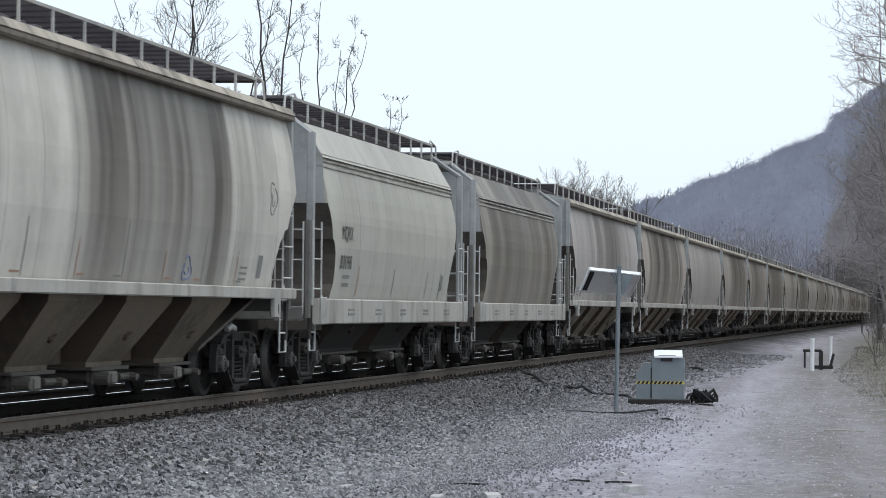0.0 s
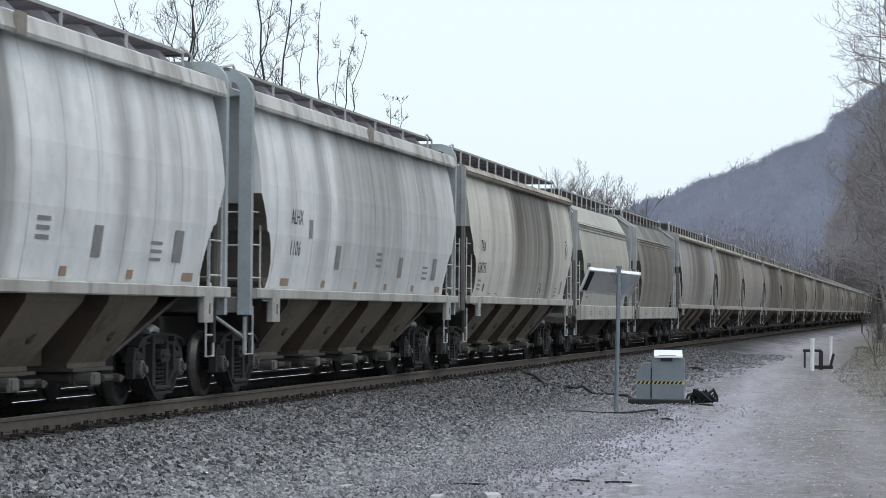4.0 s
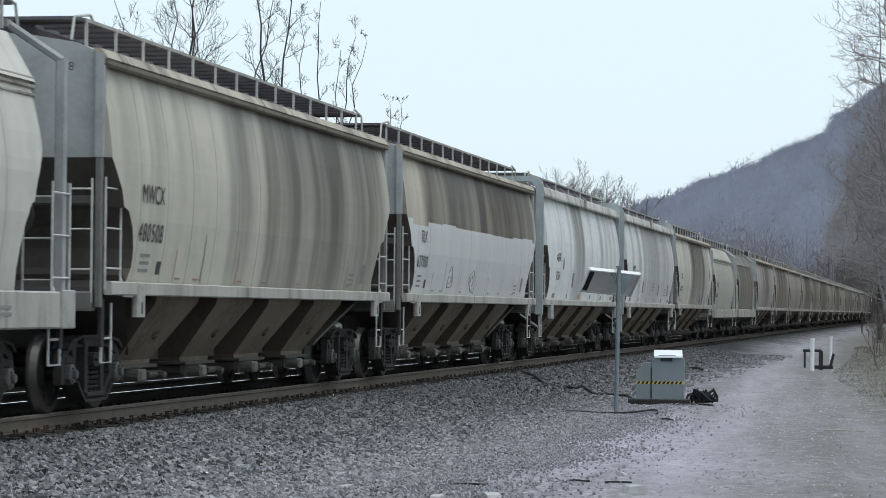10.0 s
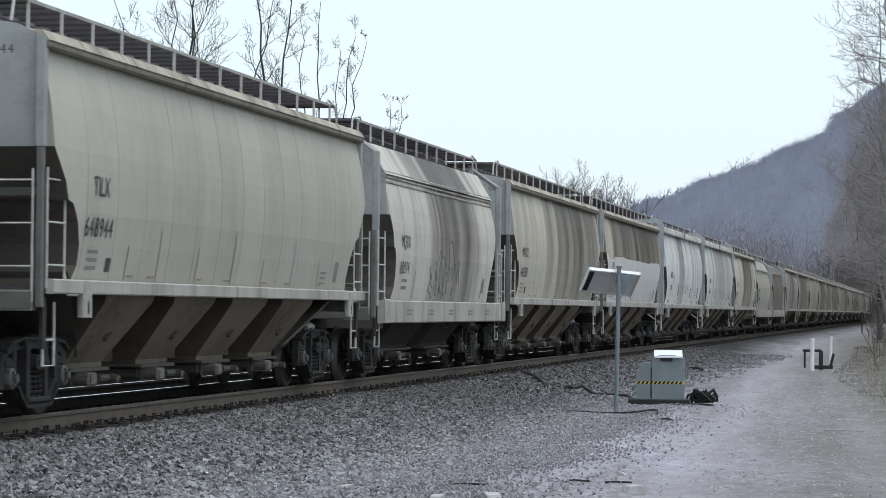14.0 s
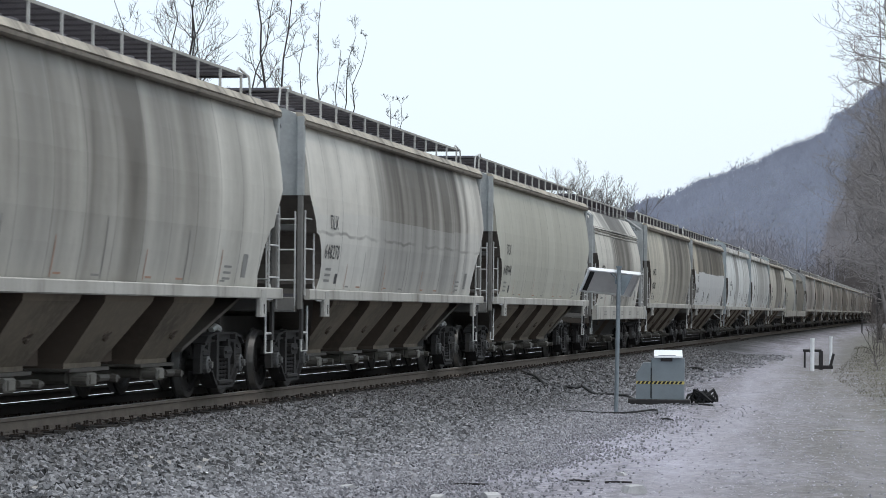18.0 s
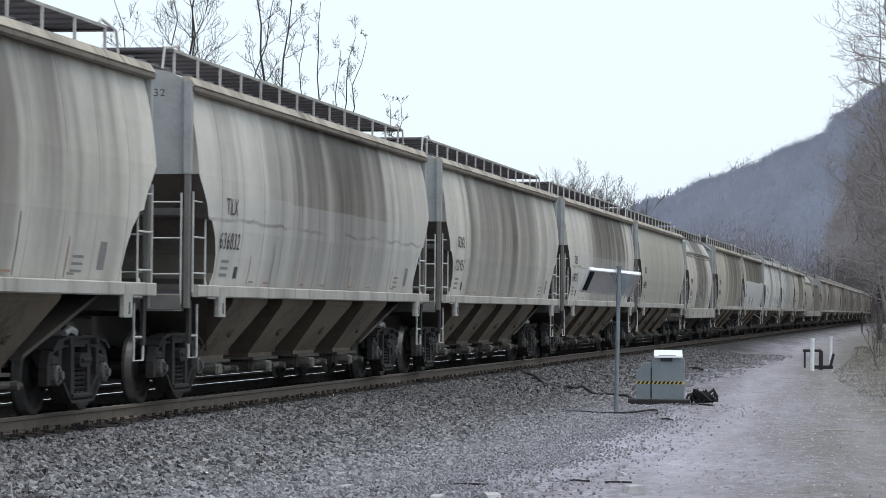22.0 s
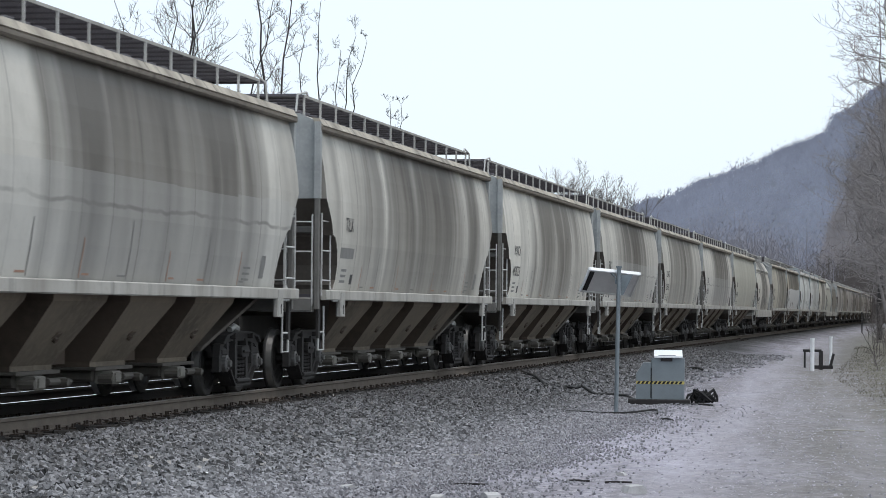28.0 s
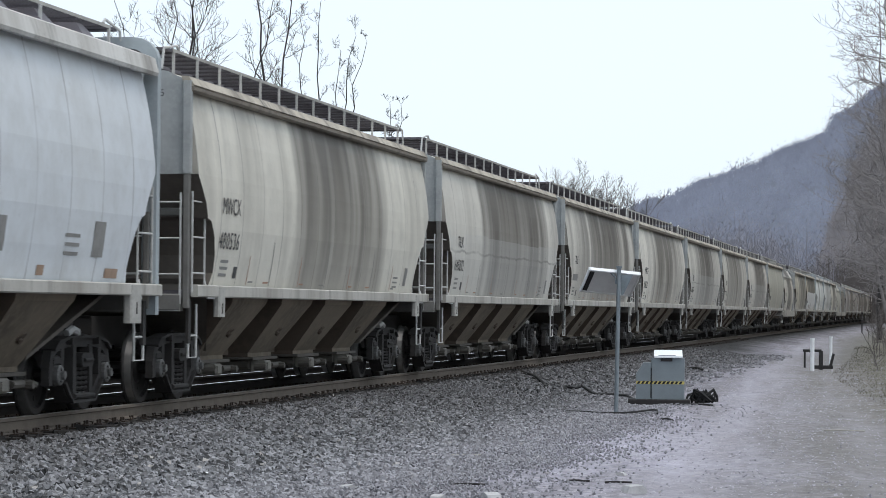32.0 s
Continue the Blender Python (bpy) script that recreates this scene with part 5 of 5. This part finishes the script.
def build_mast():
    m = on_ground(5.66, 45.34)
    t = thing("solar_mast", "thin grey pole carrying a small tilted solar panel", "solar panel mast", m=m)
    part("pole", Geo().tube((0, 0, -.1), (.03, 0, 2.47), .036, 12), POLE, t, smooth=False)
    part("pole_cap", Geo().tube((.03, 0, 2.47), (.03, 0, 2.50), .05, 12), POLE, t)
    arm = Geo().pipe([(.03, .0, 2.08), (.02, .16, 2.24), (-.02, .30, 2.30)], .022, 6)
    arm.add([(.06, .05, 2.36), (.26, .05, 2.36), (.10, .05, 2.02), (.06, .05, 2.02), (.06, .08, 2.36), (.26, .08, 2.36), (.10, .08, 2.02), (.06, .08, 2.02)],
            [(0, 1, 2, 3), (4, 5, 6, 7), (0, 1, 5, 4), (1, 2, 6, 5), (2, 3, 7, 6), (3, 0, 4, 7)])
    arm.pipe([(-.40, .04, 2.40), (-.12, .02, 2.40), (-.03, 0, 2.32), (-.02, 0, 2.2)], .016, 6)
    part("bracket", arm, POLE, t)
    tilt = Matrix.Translation((-.04, .02, 2.42)) @ Matrix.Rotation(radians(5), 4, "Y") @ Matrix.Rotation(radians(22), 4, "Z") @ Matrix.Rotation(radians(-38), 4, "X")
    p = part("panel", Geo().box(-.43, .43, .02, .60, -.012, .012), BACK, t, "grey panel back")
    p.matrix_basis = tilt
    # rails that catch the light are coloured brighter than the other two
    for a in ((-.45, .45, -.0, .025, -.03, .03), (-.45, .45, .595, .62, -.03, .03), (-.455, -.43, 0, .62, -.03, .03), (.43, .455, 0, .62, -.03, .03)):
        part("frame_rail", Geo().box(*a), FRAME if a[2] < .1 and a[0] < 0 else BACK, p, "pale aluminium rail")
    part("cells", Geo().box(-.42, .42, .03, .59, .013, .017), CELL, p, "dark cells")
    part("terminal_box", Geo().box(-.42, -.34, .06, .56, -.035, -.013, .01), RUBBER, p)


def hose(points, r, label, name="hose", mat=None):
    """A cable laid over the ground through the points given."""
    pts = []
    for (xa, ya, la), (xb, yb, lb) in zip(points, points[1:]):
        for k in range(6):
            u = k / 6
            x, y = mixf(xa, xb, u), mixf(ya, yb, u)
            pts.append((x, y, ground_z(x, y) + mixf(la, lb, u) + r))
    g = Geo().pipe(pts, r, 6)
    tagged(new(name, g.mesh(name, mat or RUBBER)), label, "cable" if name != "stick" else "stick")


def build_litter():
    black = "black rubber hose lying on the ballast"
    hose([(1.45, 62.8, .01), (1.9, 60.8, .04), (2.4, 58.7, .05), (2.98, 56.2, .01)], .03, black)
    hose([(3.27, 56.8, .02), (3.5, 56.6, .04), (3.62, 56.9, .09), (3.85, 56.4, .05), (4.28, 54.9, .02), (4.6, 54.4, .03), (5.0, 53.0, .06), (5.3, 51.5, .04)], .028, black)
    hose([(4.54, 46.7, .02), (5.03, 45.1, .03), (5.47, 44.5, .02), (5.70, 44.9, .03), (5.97, 45.8, .03), (6.17, 46.5, .04), (6.3, 45.9, .05), (6.35, 45.4, .01)], .017, black)
    hose([(6.55, 44.0, .0), (6.7, 43.7, .02), (6.81, 43.4, .0)], .018, black)
    hose([(3.91, 80.1, .02), (4.2, 79.0, .05), (4.48, 77.9, .02)], .035, black)
    hose([(6.3, 49.7, .0), (6.75, 49.9, .01), (7.0, 49.9, .0)], .018, black)
    for k, (x, y, l, a) in enumerate(((5.52, 31.4, .22, 12), (7.3, 27.5, .12, 4), (9.6, 40.5, .3, 2), (7.75, 27.2, .14, 20), (3.4, 28.4, .1, -10), (6.4, 26.2, .15, 8), (4.2, 25.6, .1, 30))):
        g = Geo().pipe([(-l, 0, .012), (-l * .2, .015, .018), (l * .3, -.01, .016), (l, .02, .01)], .011, 5)
        ob = new("stick", g.mesh("stick", PALE_WOOD if k in (0, 2, 4, 6) else OLD_WOOD))
        ob.matrix_basis = on_ground(x, y, a, .008)
        tagged(ob, "thin broken stick lying on the gravel", "stick", "sticks on the gravel")
    g = Geo().extrude([(-.10, 0), (.09, .0), (.10, .05), (.06, .085), (-.07, .075)], 1, -.14, .16)
    ob = new("stone_block", g.mesh("stone_block", PALE_STONE))
    ob.matrix_basis = on_ground(8.0, 26.3, 20, -.005)
    tagged(ob, "pale squared stone lying in the road gravel", "stone")
    for k, (x, y, s) in enumerate(((3.6, 26.6, .07), (5.35, 25.4, .08), (6.35, 24.7, .07), (6.9, 24.4, .09), (7.6, 28.8, .05), (9.4, 25.3, .05), (4.9, 33.0, .05))):
        gg = Geo().extrude([(-s, 0), (s * .9, 0), (s, s * .4), (s * .3, s * .75), (-s * .8, s * .5)], 1, -s * .8, s * .7)
        ob = new("loose_stone", gg.mesh("loose_stone", LID if k in (0,) else PALE_STONE))
        ob.matrix_basis = on_ground(x, y, 40 * k, 0)
        tagged(ob, "pale loose stone lying on the gravel", "stone", "loose stones")


def build_posts():
    for x, y, h, r in ((7.32, 83.9, .98, .066), (7.72, 88.6, 1.0, .052)):
        t = thing("marker_post", "white round pipe post at the road edge", "post", "white pipe posts", m=on_ground(x, y))
        part("pipe", Geo().tube((0, 0, -.15), (0, 0, h), r, 14), WHITE_PIPE, t)
        part("cap", Geo().tube((0, 0, h), (0, 0, h + .035), r * 1.12, 14), LID, t, "bright flat cap")
    t = thing("timber_frame", "broken blackened timber frame behind the white posts", "timber frame", m=on_ground(7.28, 86.0))
    part("top_beam", Geo().box(-.34, .24, -.05, .05, .53, .61, .01), OLD_WOOD, t)
    part("leg", Geo().box(-.31, -.25, -.04, .04, -.05, .53, .01), OLD_WOOD, t)
    part("leg", Geo().box(.16, .29, -.06, .06, -.05, .57, .01), OLD_WOOD, t)
    part("low_rail", Geo().box(.0, .60, -.04, .04, .0, .11, .01), OLD_WOOD, t)
    part("slanted_board", Geo().extrude([(.46, .02), (.55, .0), (.66, .47), (.58, .50)], 1, -.03, .03), OLD_WOOD, t)
    # a thin far stake
    st = thing("stake", "thin dark stake beside the far track", "post", m=on_ground(4.9, 250))
    part("shaft", Geo().tube((0, 0, -.2), (0, 0, 1.9), .06, 8), OLD_WOOD, st)


build_hill()
build_valley_woods()
build_slope()
build_woods()
build_trees()
build_grass()
build_lubricator()
build_mast()
build_posts()
build_litter()
# ---- the train ----
SPEED, SLOWING = 7.96144, -0.02661


def gone(t):
    return SPEED * t + SLOWING * t * t / 2


def car_pose(s):
    y = s + Y_ZERO
    return Matrix.Translation((0, y, rail_z(y))) @ Matrix.Rotation(math.atan(GRADE), 4, "X")


W, B = (0.80, 0.82, 0.82), (0.59, 0.582, 0.56)
# rear end, front end, kind, colour, streaks, paint, brown stain (middle, half width, strength), marks, label
CARS = [
    (-253.4, -235.45, "f", (0.636, 0.671, 0.708), 0.1, 0, (0, 8, 0.02), (), "fairly clean white covered hopper car with heavy end frames"),
    (-235.45, -217.4, "h", (0.66, 0.65, 0.61), 0.45, 0, (0.6, 3.2, 0.72), ("MWCX", "480536"), "pale beige covered hopper car with a brown stained middle"),
    (-217.4, -199.35, "h", B, 0.5, 2, (1.0, 4.6, 0.8), ("TILX", "645002"), "pale grey covered hopper car with a faint band and brown streaks"),
    (-199.35, -181.2, "h", B, 0.7, 0, (0.6, 5.4, 0.9), ("TILX", ""), "grey covered hopper car under heavy brown grime"),
    (-181.2, -163.05, "h", (0.74, 0.73, 0.70), 0.65, 0, (1.5, 5.5, 0.5), ("MWCX", "480523"), "light beige covered hopper car with dark vertical streaks"),
    (-163.05, -144.88, "h", B, 0.5, 2, (1.0, 5.0, 0.65), ("TILX", "636832"), "pale covered hopper car with a faint band and grey streaks"),
    (-144.88, -126.9, "h", (0.62, 0.615, 0.59), 0.5, 0, (0.3, 6.2, 0.5), ("SOXX", "121921"), "beige-grey covered hopper car with soft brown streaks"),
    (-126.9, -108.95, "h", (0.63, 0.62, 0.60), 0.6, 2, (1.6, 4.4, 0.9), ("TILX", "648270"), "whitish covered hopper car with strong brown streaks"),
    (-108.95, -90.9, "h", (0.46, 0.462, 0.42), 0.12, 0, (0, 8, 0.06), ("TILX", "648944"), "plain pale grey covered hopper car, little stained"),
    (-90.9, -76.1, "s", B, 0.85, 0, (0.8, 2.4, 1.0), ("MQRX", "80074"), "short two-bay hopper car with scrawled graffiti and deep pale sill"),
    (-76.1, -58.46, "h", (0.55, 0.53, 0.475), 0.7, 0, (3.2, 4.5, 0.6), ("MWCX", "480508"), "beige covered hopper car with dark drip streaks"),
    (-58.46, -40.53, "h", (0.530, 0.490, 0.416), 0.7, 1, (1.0, 8.0, 0.9), ("TILX", "637080"), "brown-stained covered hopper car repainted white on its lower half"),
    (-40.53, -22.75, "f", W, 0.65, 0, (-1.6, 1.2, 0.45), ("ALHX", "1230"), "white covered hopper car with heavy pale end frames"),
    (-22.75, -4.95, "f", W, 0.55, 0, (1.5, 5.5, 0.35), ("ALHX", "1106"), "white covered hopper car with thin grey streaks"),
    (-4.95, 12.85, "h", (0.64, 0.63, 0.605), 0.7, 0, (1.2, 3.6, 0.8), ("TILX", "638775"), "pale covered hopper car with broad brown streaks"),
    (12.85, 27.9, "s", (0.488, 0.490, 0.461), 0.2, 0, (0, 6, 0.08), ("MQRX", "80098"), "short pale two-bay hopper car with deep sill"),
    (27.9, 42.9, "s", (0.350, 0.325, 0.298), 0.6, 0, (0, 8, 0.5), (), "short brown-grey two-bay hopper car with deep sill"),
]
FRONT = [((.43, .415, .40), 0.5, (1, 4, .45)), ((.40, .365, .32), 0.6, (0, 6, .6)), ((.39, .37, .345), 0.3, (2, 3, .2)), ((.34, .31, .275), 0.5, (2, 5, .7)), ((.32, .29, .255), 0.6, (-1, 5, .5)),
         ((.27, .24, .21), 0.6, (0, 7, .5)), ((.36, .335, .30), 0.4, (3, 3, .4)), ((.32, .29, .255), 0.7, (1, 6, .8)), ((.37, .35, .325), 0.4, (0, 4, .2)), ((.27, .24, .21), 0.5, (0, 7, .4)), ((.32, .29, .255), 0.5, (-2, 4, .6))]
for k in range(21):
    tone, dirt, zone = FRONT[k % len(FRONT)]
    CARS.append((42.9 + 17.9 * k, 42.9 + 17.9 * (k + 1), "h", tone, dirt, 0, zone, (), "stained grey covered hopper car far along the train"))

MASTERS = {"h": make_hopper(), "f": make_framed_hopper(), "s": make_short_hopper()}
TRAIN = []
for rear, front, kind, tone, dirt, paint, zone, marks, label in CARS:
    at = car_pose((rear + front) / 2)
    car = copy_thing(MASTERS[kind], at)
    tagged(car, label, "railcar", "cars of the freight train")
    for o in car.children_recursive:
        if o.type == "MESH" and o.data.materials and o.data.materials[0] == PAINT:
            warm = (1, 1, 1) if kind == "f" else (1.03, 1, 0.94) if rear < 40 else (1.03, 0.985, 0.99)
            o.color = (*(c * w for c, w in zip(tone, warm)), dirt)
            o["stain_mid"], o["stain_half"], o["stain_depth"] = (float(v) for v in zone)
            if paint:
                o.material_slots[0].link = "OBJECT"
                o.material_slots[0].material = (None, PAINT_FRESH, PAINT_LINE)[paint]
    if marks:
        xs = make_short_hopper.side if kind == "s" else side_x
        y = {"h": -6.45, "f": -5.7, "s": -4.5}[kind]
        lettering(car, marks[0], y, 2.58 if kind != "s" else 2.45, .27, LETTER, xs)
        if marks[1]:
            lettering(car, marks[1], y, 2.12 if kind != "s" else 1.98, .27, LETTER, xs)
            if kind == "h" and marks[1] != "480523":
                e = lettering(car, marks[1][-2:], 0, 3.75, .14, LETTER, xs, "end_number")
                e.matrix_basis = Matrix.Translation((1.12, -8.245, 3.98)) @ Euler((radians(90), 0, 0)).to_matrix().to_4x4()
        else:
            part("faded_number", side_patch(y - .5, y + .5, 2.05, 2.22, 0, .005), LETTER_GREY, car, "number faded past reading")
    TRAIN.append((car, (rear + front) / 2))
for master in MASTERS.values():
    for o in (*master.children_recursive, master):
        bpy.data.objects.remove(o)

by_rear = {round(c[0]): t[0] for c, t in zip(CARS, TRAIN)}
for k in range(5):
    scrawl(by_rear[-91], -2.0 + .62 * k, 1.45, .95, (.75, 1.0, .8, 1.15, .85)[k], 5 + k, LETTER_GREY, make_short_hopper.side)
BLUE = plain("blue_spray", (0.16, 0.22, 0.42), 0.7, 0, 0.3, 6)
scrawl(by_rear[-5], 2.2, 1.55, .5, .35, 21, BLUE, side_x)
scrawl(by_rear[-5], 6.4, 2.55, .5, .5, 22, LETTER_GREY, side_x)
for k in range(2):
    scrawl(by_rear[-58], -3.6 + 2.6 * k, 1.6, .6, .5, 31 + k, LETTER_GREY, side_x)
build_stones()
build_tracks()


def motions():
    """The train rolls away from the camera, slowly losing speed; its wheels turn."""
    times = [0.5 * k for k in range(65)]
    rolls = [(k / 15, gone(k / 15) / 0.457) for k in range(481)]
    for car, s in TRAIN:
        walk(car, [(t, car_pose(s + gone(t))) for t in times])
        if s > 150:
            continue
        for o in car.children_recursive:
            if o.name.startswith("wheelset"):
                place = Matrix.Translation(o.location)
                walk(o, [(t, place @ Matrix.Rotation(-a, 4, "X")) for t, a in rolls])


motions()
